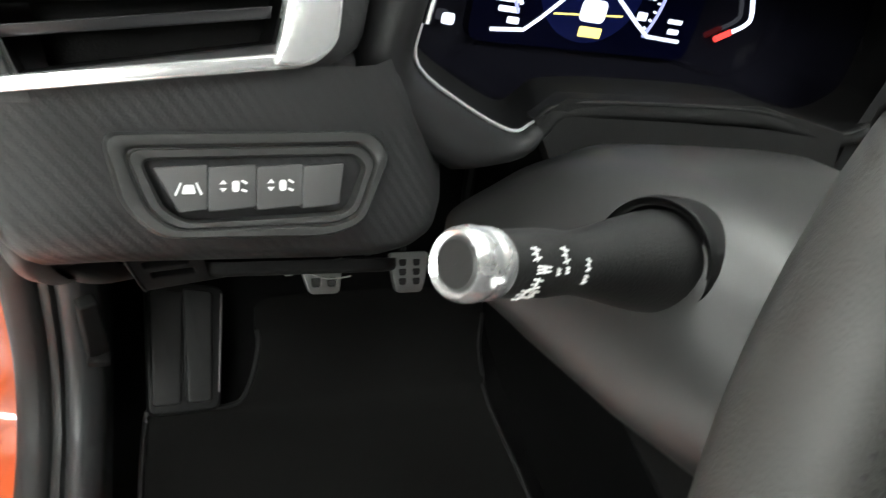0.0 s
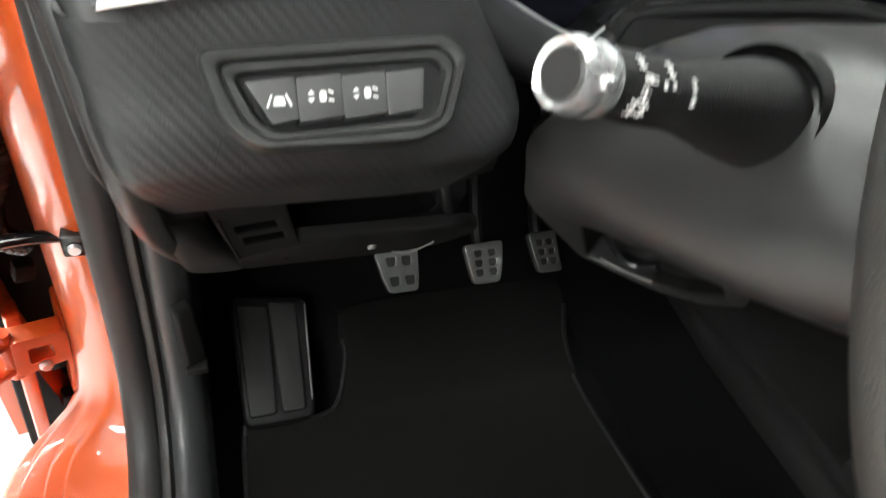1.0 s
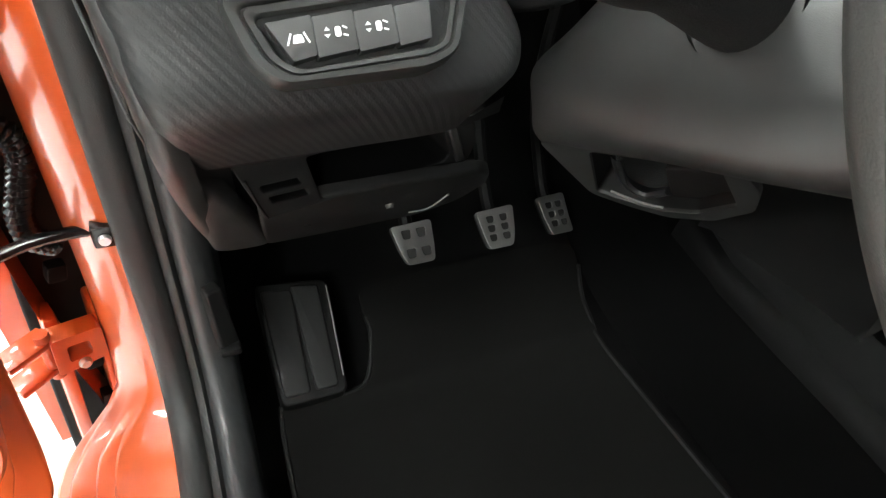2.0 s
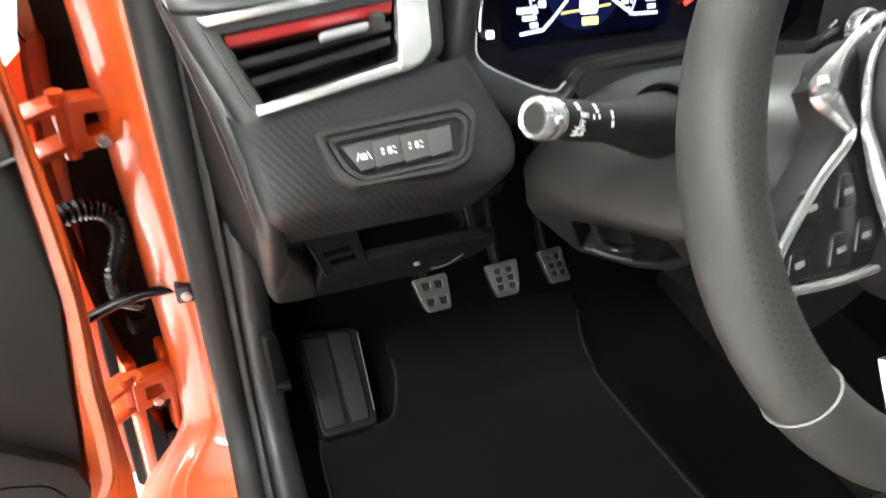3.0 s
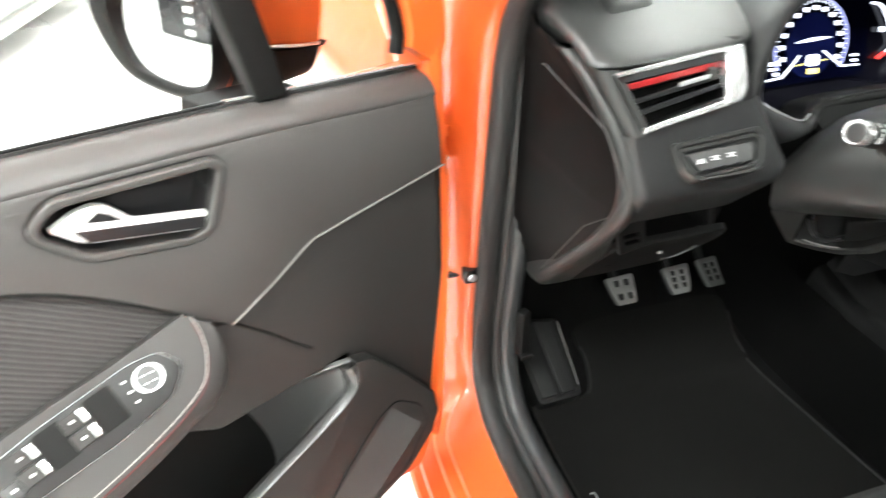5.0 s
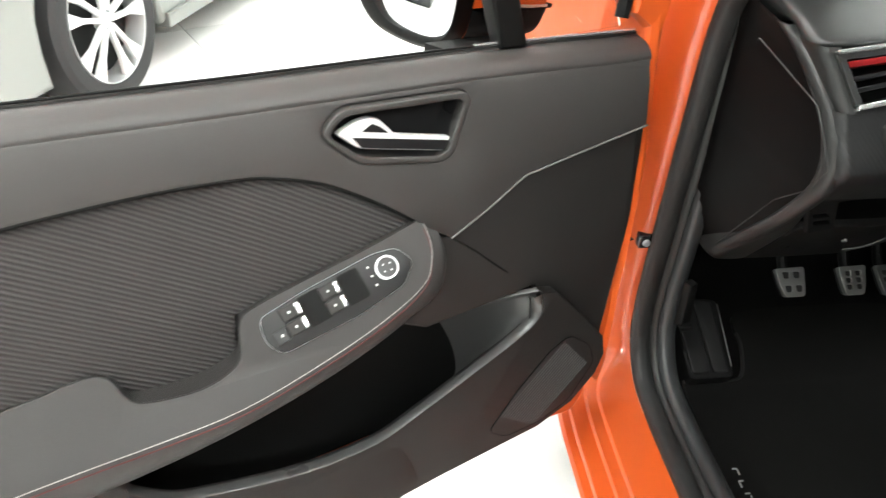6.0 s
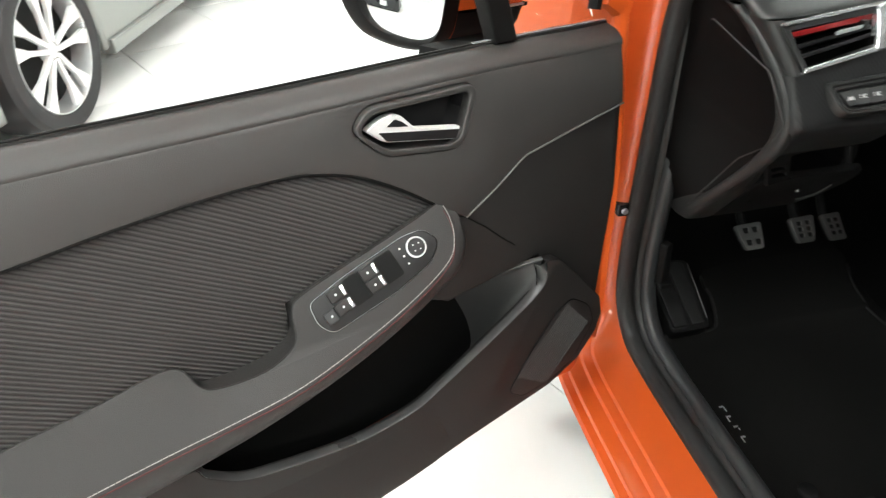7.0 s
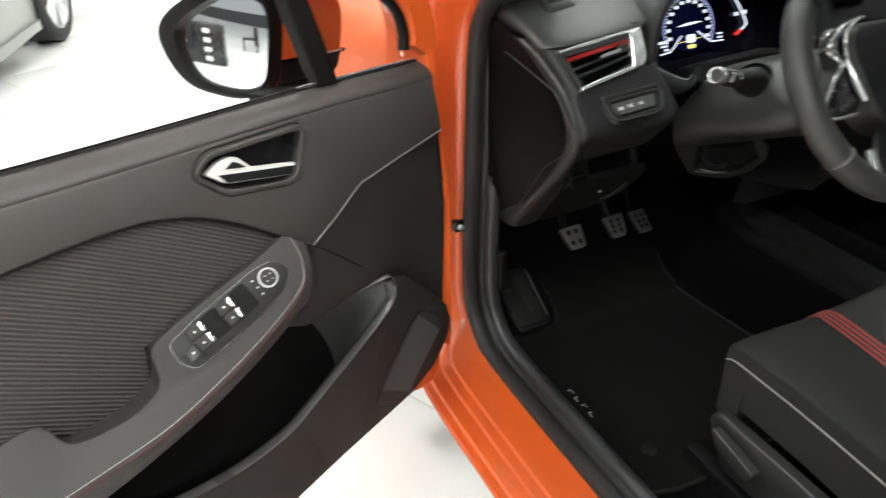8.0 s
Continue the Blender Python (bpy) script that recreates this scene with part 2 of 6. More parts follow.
floor = tagged(new("floor", None), "white glossy floor tiles with thin grey joints", "floor", kind="structure")
BASE[floor] = Vector((0, 0, 0))
bm = bmesh.new()
vs = [bm.verts.new(p) for p in ((-40, -40, -0.012), (40, -40, -0.012), (40, 40, -0.012), (-40, 40, -0.012))]
bm.faces.new(vs)
part("joint_bed", bm, GROUT, floor, "grey cement joints")


def tile_mesh():
    b = bmesh.new()
    h = PITCH / 2 - GAP / 2
    slab([(-h, -h, 0), (h, -h, 0), (h, h, 0), (-h, h, 0)], (0, 0, 1), -0.010, 0.0, 0.0015, bm=b)
    finish(b)
    me = bpy.data.meshes.new("tile")
    b.to_mesh(me)
    b.free()
    me.materials.append(TILE)
    return me


TILE_MESH = tile_mesh()
turn = Matrix(((G1.x, -G1.y, 0, 0), (G1.y, G1.x, 0, 0), (0, 0, 1, 0), (0, 0, 0, 1)))
rest = []
for i in range(-26, 24):
    for j in range(-24, 26):
        c = G0 + G1 * PITCH * (i + 0.5) + G2 * PITCH * (j + 0.5)
        if -2.6 < c.x < 0.9 and -0.6 < c.y < 6.2:
            ob = new("tile", TILE_MESH)
            ob.matrix_basis = Matrix.Translation(c) @ turn
            ob.parent = floor
        else:
            rest.append(c)
verts, faces = [], []
for c in rest:
    k, h = len(verts), PITCH / 2 - GAP / 2
    verts += [tuple(c + G1 * a * h + G2 * b * h) for a, b in ((-1, -1), (1, -1), (1, 1), (-1, 1))]
    faces.append((k, k + 1, k + 2, k + 3))
me = bpy.data.meshes.new("far_tiles")
me.from_pydata(verts, [], faces)
me.materials.append(TILE)
ob = tagged(new("far_tiles", me), kind="stuff")
ob.parent = floor

for name, c, s in (("wall_north", (0, 11.1, 2.1), (24, 0.2, 4.2)), ("wall_east", (9.1, 0, 2.1), (0.2, 24, 4.2)), ("wall_south", (0, -9.1, 2.1), (24, 0.2, 4.2))):
    tagged(part(name, block(c, s, bevel=0), WALL), "plain white painted showroom wall", "wall", kind="structure")
tagged(part("ceiling", block((-1.0, 1.0, 4.3), (22, 22, 0.2), bevel=0), WALL), "plain white showroom ceiling", "ceiling", kind="structure")


def ceiling_light(c):
    root = thing("ceiling_light", c, "square lit white ceiling panel in a thin frame", "ceiling light", "ceiling lights")
    x, y, z = c
    part("diffuser", block((x, y, z + 0.02), (1.1, 1.1, 0.02), bevel=0), LAMPWHITE, root, "lit white diffuser")
    b = slab([(x - 0.6, y - 0.6, z), (x + 0.6, y - 0.6, z), (x + 0.6, y + 0.6, z), (x - 0.6, y + 0.6, z)], (0, 0, 1), 0.0, 0.05,
             holes=[[(x - 0.54, y - 0.54, z), (x + 0.54, y - 0.54, z), (x + 0.54, y + 0.54, z), (x - 0.54, y + 0.54, z)]])
    part("frame", b, SATIN, root)
    return root


lamp = ceiling_light((-5.5, -4.5, 4.14))
for x in (-5.5, -2.2, 1.1, 4.4):
    for y in (-4.5, -1.2, 2.1, 5.4):
        if (x, y) != (-5.5, -4.5):
            copy_thing(lamp, pose(x, y, 4.14))

# ---- the orange car: body shell round the driver's door opening ----
car = thing("orange_car", (0.45, -0.4, 0.0), "orange hatchback in a showroom with its front door wide open", "car")

# the opening's rim, in the plane x = -0.073: (y, z)
RIM = spline([(-0.30, 1.42), (0.05, 1.36), (0.32, 1.215), (0.50, 1.09), (0.595, 1.0), (0.622, 0.93), (0.627, 0.80), (0.629, 0.60), (0.628, 0.48), (0.612, 0.405),
              (0.565, 0.352), (0.50, 0.338), (0.38, 0.334), (0.10, 0.334), (-0.5, 0.334), (-1.1, 0.334)], 5)


def rim_sweep(profile, lo=0, hi=None, pillar=None):
    """Sweeps (offset in x, offset away from the opening) along the rim of the opening; pillar: another profile for the upright part."""
    pts = RIM[lo:hi]
    rows = []
    for i, p in enumerate(pts):
        d = (pts[min(i + 1, len(pts) - 1)] - pts[max(i - 1, 0)]).normalized()
        out = Vector((-d.y, d.x))
        if out.x < -0.2 and p.x > 0.55 or (p.y < 0.5 and out.y > 0) or out.x < 0 and p.y > 0.5:
            out = -out
        k = min(1, max(0, (p.y - 0.337) / 0.06)) if pillar else 0
        k = k * k * (3 - 2 * k)
        mixed = [(q[0] * (1 - k) + w[0] * k, q[1] * (1 - k) + w[1] * k) for q, w in zip(profile, pillar or profile)]
        rows.append([Vector((-0.073 + a, p.x + out.x * b, p.y + out.y * b)) for a, b in mixed])
    return loft(rows)


SILL = [(0, 0), (-0.006, 0.0006), (-0.030, 0.0018), (-0.059, 0.0040), (-0.0635, 0.0046), (-0.0660, 0.0075), (-0.0668, 0.0098), (-0.0800, 0.0112), (-0.0838, 0.0118), (-0.0862, 0.0150), (-0.0870, 0.0175), (-0.108, 0.0200), (-0.1120, 0.0210), (-0.1142, 0.0240), (-0.1150, 0.0265), (-0.1270, 0.0300), (-0.1320, 0.0360), (-0.1270, 0.0480), (-0.080, 0.150)]
POST = [(0, 0), (-0.004, 0.001), (-0.008, 0.002), (-0.012, 0.0045), (-0.016, 0.007), (-0.020, 0.0105), (-0.024, 0.014), (-0.028, 0.018), (-0.032, 0.022), (-0.036, 0.027), (-0.040, 0.032), (-0.0435, 0.0375), (-0.047, 0.043), (-0.049, 0.0475), (-0.051, 0.052), (-0.0515, 0.056), (-0.050, 0.060), (-0.042, 0.075), (-0.020, 0.16)]
part("door_jamb", rim_sweep(SILL, pillar=POST), ORANGE, car, "orange painted door jamb and sill with pressed steps", 32)
part("door_seal", rim_sweep([(0.0, -0.001), (-0.002, -0.008), (0.001, -0.014), (0.008, -0.018), (0.018, -0.019), (0.027, -0.017), (0.031, -0.011), (0.032, 0.004)]), RUBBER, car, "black rubber door seal", 60)
part("seal_lip", rim_sweep([(0.030, -0.012), (0.033, -0.018), (0.039, -0.019), (0.043, -0.013), (0.044, 0.004)]), RUBBER, car, "black rubber inner seal lip", 60)
part("pillar_trim", rim_sweep(spline([(0.042, -0.012), (0.050, -0.022), (0.062, -0.022), (0.074, -0.012), (0.080, 0.004), (0.083, 0.06), (0.086, 0.2)], 3), 20), SILLTRIM, car, "grey plastic sill and pillar trim", 60)
part("upper_pillar_trim", rim_sweep([(0.042, -0.012), (0.055, -0.02), (0.09, -0.012), (0.13, 0.02)], 0, 22), PLASTIC, car, "dark grey windscreen pillar trim", 60)

# fender, bonnet and windscreen pillar in front of the door
rows = []
for y, zt, xo in ((0.690, 0.985, -0.190), (0.74, 0.985, -0.190), (0.9, 0.985, -0.195), (1.1, 0.975, -0.215), (1.35, 0.955, -0.215), (1.6, 0.90, -0.18), (1.85, 0.78, -0.06)):
    rows.append([Vector((xo + 0.05, y, 0.20)), Vector((xo + 0.012, y, 0.42)), Vector((xo, y, 0.66)), Vector((xo + 0.008, y, 0.80)), Vector((xo + 0.03, y, zt - 0.07)), Vector((xo + 0.075, y, zt - 0.018)), Vector((xo + 0.13, y, zt))])
part("front_fender", loft([spline(r, 3) for r in rows]), ORANGE, car, "orange front fender")
rows = [[Vector((x0, y, z)), Vector((0.2, y, z + 0.035)), Vector((0.70, y, z + 0.06)), Vector((1.2, y, z + 0.035)), Vector((1.48, y, z))] for y, z, x0 in ((1.02, 0.985, -0.075), (1.35, 0.957, -0.083), (1.6, 0.903, -0.046), (1.83, 0.79, 0.06))]
part("bonnet", loft([spline(r, 3) for r in rows]), ORANGE, car, "orange bonnet")
part("scuttle", block((0.68, 0.99, 0.98), (1.5, 0.10, 0.05), bevel=0.01), PLASTIC_BLACK, car, "black plastic scuttle below the windscreen")
# unseen shell, added to close the cabin and keep light out
part("roof", loft([spline([Vector((x, y, z)) for y, z in ((0.17, 1.375), (0.02, 1.42), (-0.3, 1.46), (-0.9, 1.45), (-1.6, 1.38))], 3) for x in (-0.06, 0.65, 1.42)]), PLASTIC_LOW, car, "unseen grey headliner, added to shade the cabin")
part("firewall", block((0.68, 1.06, 0.60), (1.62, 0.03, 0.90), bevel=0), PLASTIC_BLACK, car, "unseen black firewall that keeps light out of the footwell")
part("far_side", block((1.46, -0.27, 0.56), (0.06, 2.72, 0.80), bevel=0.02), PLASTIC, car, "unseen dark wall that closes the passenger side")
part("far_quarter", slab([(1.44, -1.6, 0.94), (1.44, -0.30, 0.94), (1.42, -0.36, 1.40), (1.42, -1.6, 1.38)], (1, 0, 0), -0.02, 0.02, 0.008), PLASTIC, car, "unseen dark panel that cuts light at the far rear")
# dark pane added only to stop light from the passenger side
part("far_light_block", slab([(1.44, -0.30, 0.95), (1.44, 0.92, 0.99), (1.42, 0.20, 1.40), (1.42, -0.36, 1.41)], (1, 0, 0), -0.003, 0.003), CARGLASS, car, "unseen dark pane that blocks light from the passenger side")
part("near_quarter", slab([(-0.05, -1.6, 0.94), (-0.05, -0.66, 0.94), (-0.03, -0.70, 1.42), (-0.03, -1.6, 1.38)], (-1, 0, 0), -0.02, 0.02, 0.008), PLASTIC, car, "unseen dark panel that cuts light at the near rear")
part("rear_panel", block((0.68, -1.62, 0.86), (1.5, 0.04, 1.22), bevel=0), PLASTIC_LOW, car, "unseen grey wall that closes the cabin's rear")
part("side_pillar", slab([(-0.06, -0.62, 0.34), (-0.06, -0.42, 0.34), (-0.05, -0.50, 1.0), (-0.03, -0.56, 1.44), (-0.03, -0.72, 1.44), (-0.05, -0.66, 1.0)], (-1, 0, 0), -0.04, 0.02, 0.008), PLASTIC, car, "grey middle pillar trim")
part("rear_door_closed", block((-0.12, -1.1, 0.64), (0.10, 0.95, 0.66), bevel=0.02), ORANGE, car, "closed orange rear door")

# outer skin: roof, screen, nose, tail and far side
rows = [spline([Vector((x, y, z + dz)) for y, z in ((0.13, 1.395), (0.0, 1.44), (-0.35, 1.485), (-0.9, 1.475), (-1.45, 1.42), (-1.70, 1.36))], 3) for x, dz in ((-0.07, -0.03), (-0.02, 0.0), (0.30, 0.02), (0.69, 0.028), (1.08, 0.02), (1.40, 0.0), (1.45, -0.03))]
part("roof_skin", loft(rows), ORANGE, car, "orange roof panel", 60)
screen = part("windscreen", loft([[Vector((x, 0.98 - 0.10 * abs(x - 0.69) ** 2, 1.0)), Vector((x + (0.69 - x) * 0.05, 0.60, 1.20)), Vector((x + (0.69 - x) * 0.10, 0.145, 1.392))] for x in (-0.02, 0.30, 0.69, 1.08, 1.40)]), GLASS, car, "clear windscreen", 60)
screen.visible_shadow = False
part("tail", loft([spline([Vector((x, y + 0.10 * abs(x - 0.69) ** 2, z)) for y, z in ((-1.70, 1.36), (-1.90, 1.06), (-1.98, 0.96), (-2.02, 0.62), (-1.98, 0.34), (-1.85, 0.24))], 3) for x in (-0.15, 0.1, 0.69, 1.28, 1.53)]), ORANGE, car, "orange tailgate and rear bumper", 60)
part("nose", loft([spline([Vector((x, y - 0.22 * abs(x - 0.69) ** 2, z)) for y, z in ((1.86, 0.80), (2.02, 0.70), (2.08, 0.52), (2.06, 0.34), (1.95, 0.22))], 3) for x in (-0.12, 0.1, 0.4, 0.69, 0.98, 1.28, 1.50)]), ORANGE, car, "orange front bumper", 60)
part("far_skin", loft([spline([Vector((x, y, z)) for x, z in ((1.47, 0.96), (1.53, 0.84), (1.56, 0.66), (1.54, 0.42), (1.48, 0.24))], 3) for y in (1.80, 1.2, 0.6, -0.6, -1.4, -1.90)]), ORANGE, car, "orange far side of the body", 60)
part("near_rear_skin", loft([spline([Vector((x, y, z)) for x, z in ((-0.09, 0.96), (-0.15, 0.84), (-0.18, 0.66), (-0.16, 0.42), (-0.10, 0.24))], 3) for y in (-0.66, -1.0, -1.4, -1.90)]), ORANGE, car, "orange rear side of the body", 60)
for wx, wy, sg in ((-0.16, 1.32, -1), (1.54, 1.32, 1), (-0.16, -1.26, -1), (1.54, -1.26, 1)):
    tyre = part("road_wheel", turned((wx, wy, 0.315), (sg, 0, 0), [(0.215, 0.0), (0.22, 0.012), (0.29, 0.018), (0.312, 0.0), (0.315, -0.03), (0.315, -0.17), (0.30, -0.19), (0.215, -0.19)], 40), TYRE, car, "black tyre")
    part("wheel_disc", turned((wx, wy, 0.315), (sg, 0, 0), [(1e-4, -0.005), (0.05, -0.008), (0.19, -0.02), (0.212, 0.004), (0.218, 0.0)], 40), SATIN, tyre, "silver wheel disc")

# carpeted floor with toe board and tunnel
prof = [(-1.2, 0.272), (0.46, 0.272), (0.54, 0.274), (0.61, 0.281), (0.68, 0.298), (0.75, 0.334), (0.84, 0.405), (0.94, 0.56), (1.04, 0.70)]
floor_rows = [[Vector((x, y, z)) for y, z in spline(prof, 4)] for x in (-0.02, 0.30, 0.62)]
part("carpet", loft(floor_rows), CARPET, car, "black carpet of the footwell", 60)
rows = []
for y, w, h in ((-0.6, 0.0, 0.43), (0.1, 0.0, 0.445), (0.3, 0.0, 0.45), (0.5, 0.0, 0.45), (0.7, -0.01, 0.47), (1.0, -0.03, 0.56)):
    rows.append(spline([Vector((x + w, y, z)) for x, z in ((0.545, 0.262), (0.555, h - 0.06), (0.578, h - 0.012), (0.605, h), (0.66, h + 0.012), (0.80, h + 0.01), (0.84, 0.30), (1.45, 0.28))], 3))
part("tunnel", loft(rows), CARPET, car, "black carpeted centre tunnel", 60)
rows = []
for y, h in ((0.06, 0.45), (0.2, 0.455), (0.4, 0.46), (0.52, 0.46), (0.60, 0.485)):
    rows.append(spline([Vector((x, y, z)) for x, z in ((0.582, h - 0.03), (0.586, h - 0.006), (0.598, h + 0.006), (0.614, h + 0.006), (0.625, h + 0.02), (0.66, h + 0.035))], 2))
part("console_edge", loft(rows), PLASTIC_BLACK, car, "dark grey plastic edge of the centre console")

# hinges, check strap and cable bellows between jamb and door
HN = Vector((0.30, -0.95, 0)).normalized()


def hinge(x, z):
    """A pressed bracket with an open middle, its pin and two leaves to the door."""
    def Q(a, c):
        return Vector((x + a, 0.668 + a * 0.31, z + c))
    b = slab(rounded([Q(-0.026, -0.026), Q(0.024, -0.024), Q(0.026, 0.022), Q(-0.022, 0.027)], 0.006), HN, -0.012, 0.012, 0.003,
             holes=[rounded([Q(-0.012, -0.012), Q(0.011, -0.011), Q(0.011, 0.009), Q(-0.010, 0.012)], 0.004)])
    h = part("hinge", b, ORANGE, car, "orange painted door hinge bracket")
    part("hinge_pin", tube([Q(-0.026, -0.034), Q(-0.026, 0.034)], 0.008, 10), ORANGE, h, "orange hinge pin")
    for dz in (0.020, -0.020):
        part("hinge_leaf", block(Q(-0.044, dz), (0.052, 0.030, 0.008), pose(0, 0, 0, 0, 0, 38), 0.002), ORANGE, h, "orange hinge leaf")
    part("bolt", turned(Q(0.0, -0.019) + HN * 0.012, HN, [(1e-4, 0.006), (0.005, 0.006), (0.007, 0.003), (0.007, 0.0)], 10), SATIN, h, "steel hinge bolt")


hinge(-0.126, 0.802)
hinge(-0.151, 0.424)
b = tube(spline([(-0.068, 0.633, 0.598), (-0.10, 0.650, 0.590), (-0.15, 0.655, 0.582), (-0.20, 0.640, 0.574)], 4), 0.007, 8, 0.8)
block((-0.080, 0.632, 0.598), (0.026, 0.018, 0.024), None, 0.003, b)
strap = part("check_strap", b, PLASTIC_GLOSS, car, "black door check strap")
part("bolt", turned((-0.082, 0.622, 0.598), (0, -1, 0), [(1e-4, 0.004), (0.005, 0.004), (0.006, 0.0)], 10), SATIN, strap, "steel bolt head")
path = spline([(-0.235, 0.62, 0.70), (-0.195, 0.66, 0.697), (-0.165, 0.675, 0.698), (-0.142, 0.68, 0.688), (-0.133, 0.68, 0.663), (-0.142, 0.68, 0.632), (-0.153, 0.68, 0.60), (-0.154, 0.685, 0.565), (-0.140, 0.70, 0.54)], 9)
part("cable_bellows", tube(path, [0.0130 if i % 2 else 0.0100 for i in range(len(path))], 12), PLASTIC_GLOSS, car, "black corrugated cable bellows")
part("hinge_pocket", slab([(-0.075, 0.765, 0.17), (-0.075, 0.765, 0.95), (-0.150, 0.747, 0.95), (-0.165, 0.745, 0.86), (-0.235, 0.735, 0.80), (-0.235, 0.735, 0.17)], (0.15, -1, 0), -0.004, 0.0), ORANGE, car, "orange wall of the hinge cavity")
# added black sheet in place of the cavity's unlit depth
part("cavity_shade", slab(rounded([(-0.100, 0.757, 0.94), (-0.145, 0.746, 0.94), (-0.162, 0.744, 0.83), (-0.176, 0.742, 0.70), (-0.205, 0.740, 0.45), (-0.225, 0.738, 0.14), (-0.095, 0.757, 0.14)], 0.02), (0.15, -1, 0), 0.004, 0.014, 0.004), PLASTIC_BLACK, car, "black sheet for the shade in the hinge cavity")
for x, w in ((-0.142, 0.012), (-0.186, 0.016)):
    part("cavity_channel", block((x, 0.712 + 0.3 * (x + 0.142), 0.30), (w, 0.034, 0.30), pose(0, 0, 0, 0, 4, 18), 0.005), ORANGE, car, "orange pressed channel in the hinge cavity")
for z in (0.505, 0.36, 0.285):
    part("cavity_clip", block((-0.150, 0.700, z), (0.020, 0.018, 0.022), pose(0, 0, 0, 0, 12, 20), 0.004), PLASTIC_BLACK, car, "black plastic clip in the hinge cavity")
part("upper_liner", slab(rounded([(-0.110, 0.750, 0.86), (-0.110, 0.745, 0.925), (-0.160, 0.735, 0.930), (-0.160, 0.737, 0.865)], 0.012), (0.15, -1, 0), 0.004, 0.03, 0.004), PLASTIC_BLACK, car, "black gap seal above the hinge")

# ---- the open door: local frame u (along it), v (up), w (towards the cabin) ----
DO = Vector((-0.173, 0.523, 0.845))
DU, DV, DN = Vector((-0.9333, -0.3591, 0)), Vector((-0.0602, 0.1564, 0.9859)), Vector((0.3540, -0.9201, 0.1676))


def D(u, v, w=0.0):
    return DO + DU * u + DV * v + DN * w


def dpath(pts, w=0.0):
    return [D(p[0], p[1], p[2] if len(p) > 2 else w) for p in pts]


door = thing("front_door", (-0.6, 0.35, 0.30), "open orange front door with dark grey inner trim", "car door")

FRONT = [(-0.006, 0.100), (-0.004, 0.068), (-0.004, 0.0), (0.005, -0.127), (0.027, -0.223), (0.043, -0.30)]
BOTTOM = [(0.059, -0.338), (0.098, -0.372), (0.154, -0.392), (0.30, -0.408), (0.42, -0.425), (0.60, -0.44), (0.98, -0.45)]
FABTOP = spline([(1.0, 0.010), (0.80, 0.024), (0.709, 0.030), (0.645, 0.035), (0.552, 0.038), (0.476, 0.035), (0.444, 0.029), (0.40, 0.014), (0.353, -0.014), (0.303, -0.052)], 4)
CREASE = spline([(-0.004, 0.0), (0.076, -0.012), (0.150, -0.024), (0.172, -0.029), (0.216, -0.055), (0.265, -0.080)], 4)
BEZEL = rounded([(0.398, 0.062), (0.376, 0.083), (0.243, 0.080), (0.236, 0.070), (0.259, 0.016), (0.275, 0.011), (0.362, 0.026)], 0.012)

# painted shell behind the trim
outer = rounded([(-0.026, 0.090), (-0.030, -0.06), (-0.028, -0.12), (-0.018, -0.20), (-0.008, -0.28), (0.0, -0.40), (0.008, -0.455), (0.030, -0.482), (0.075, -0.478), (0.15, -0.442), (0.45, -0.470), (1.02, -0.480), (1.02, 0.030), (0.10, 0.030)], 0.012)
part("shell", slab(dpath(outer), DN, -0.135, -0.072, 0.006), ORANGE, door, "orange painted door shell")
front = rounded([(-0.027, 0.120), (-0.022, 0.05), (-0.020, -0.05), (-0.015, -0.10), (0.003, -0.207), (0.014, -0.30), (0.022, -0.35), (0.034, -0.380), (0.052, -0.360), (0.038, -0.300), (0.022, -0.223), (0.002, -0.127), (-0.007, 0.0), (-0.009, 0.135)], 0.006)
part("edge_face", slab(dpath(front), DN, -0.070, -0.013, 0.005), ORANGE, door, "orange front edge of the door")
FLANGE = spline([(-0.020, 0.13), (-0.017, 0.06), (-0.015, 0.0), (-0.008, -0.13), (0.007, -0.225), (0.016, -0.30), (0.030, -0.345), (0.080, -0.382), (0.154, -0.400), (0.45, -0.434), (1.0, -0.452)], 5)
rows = [[D(p.x + 0.012, p.y, -0.012), D(p.x + 0.003, p.y, -0.009), D(p.x - 0.002, p.y - 0.002, -0.014), D(p.x - 0.004, p.y - 0.003, -0.030), D(p.x + 0.0, p.y - 0.004, -0.060), D(p.x - 0.002, p.y - 0.004, -0.075)] for p in FLANGE]
part("edge_flange", loft(rows), ORANGE, door, "orange folded door edge", 60)
# window frame, divider post, panes
fr = spline([(-0.026, 0.080), (-0.033, 0.110), (-0.039, 0.14), (-0.035, 0.18), (-0.022, 0.212), (0.006, 0.244), (0.05, 0.275), (0.14, 0.320), (0.32, 0.365), (0.60, 0.395), (0.95, 0.395)], 5)
rows = []
for i, p in enumerate(fr):
    d = (fr[min(i + 1, len(fr) - 1)] - fr[max(i - 1, 0)]).normalized()
    nrm = Vector((d.y, -d.x))
    sk = -0.15 * max(0.0, 0.125 - p.y)
    wd = 0.018 + 0.034 * min(1.0, max(0.0, (p.y - 0.106) / 0.010))
    rows.append([D(p.x, p.y, -0.13), D(p.x, p.y, -0.02 + sk), D(*(p + nrm * 0.010), -0.008 + sk), D(*(p + nrm * wd), -0.010 + sk), D(*(p + nrm * (wd + 0.006)), -0.024 + sk)])
part("window_frame", loft(rows), ORANGE, door, "orange painted window frame", 50)
rows = []
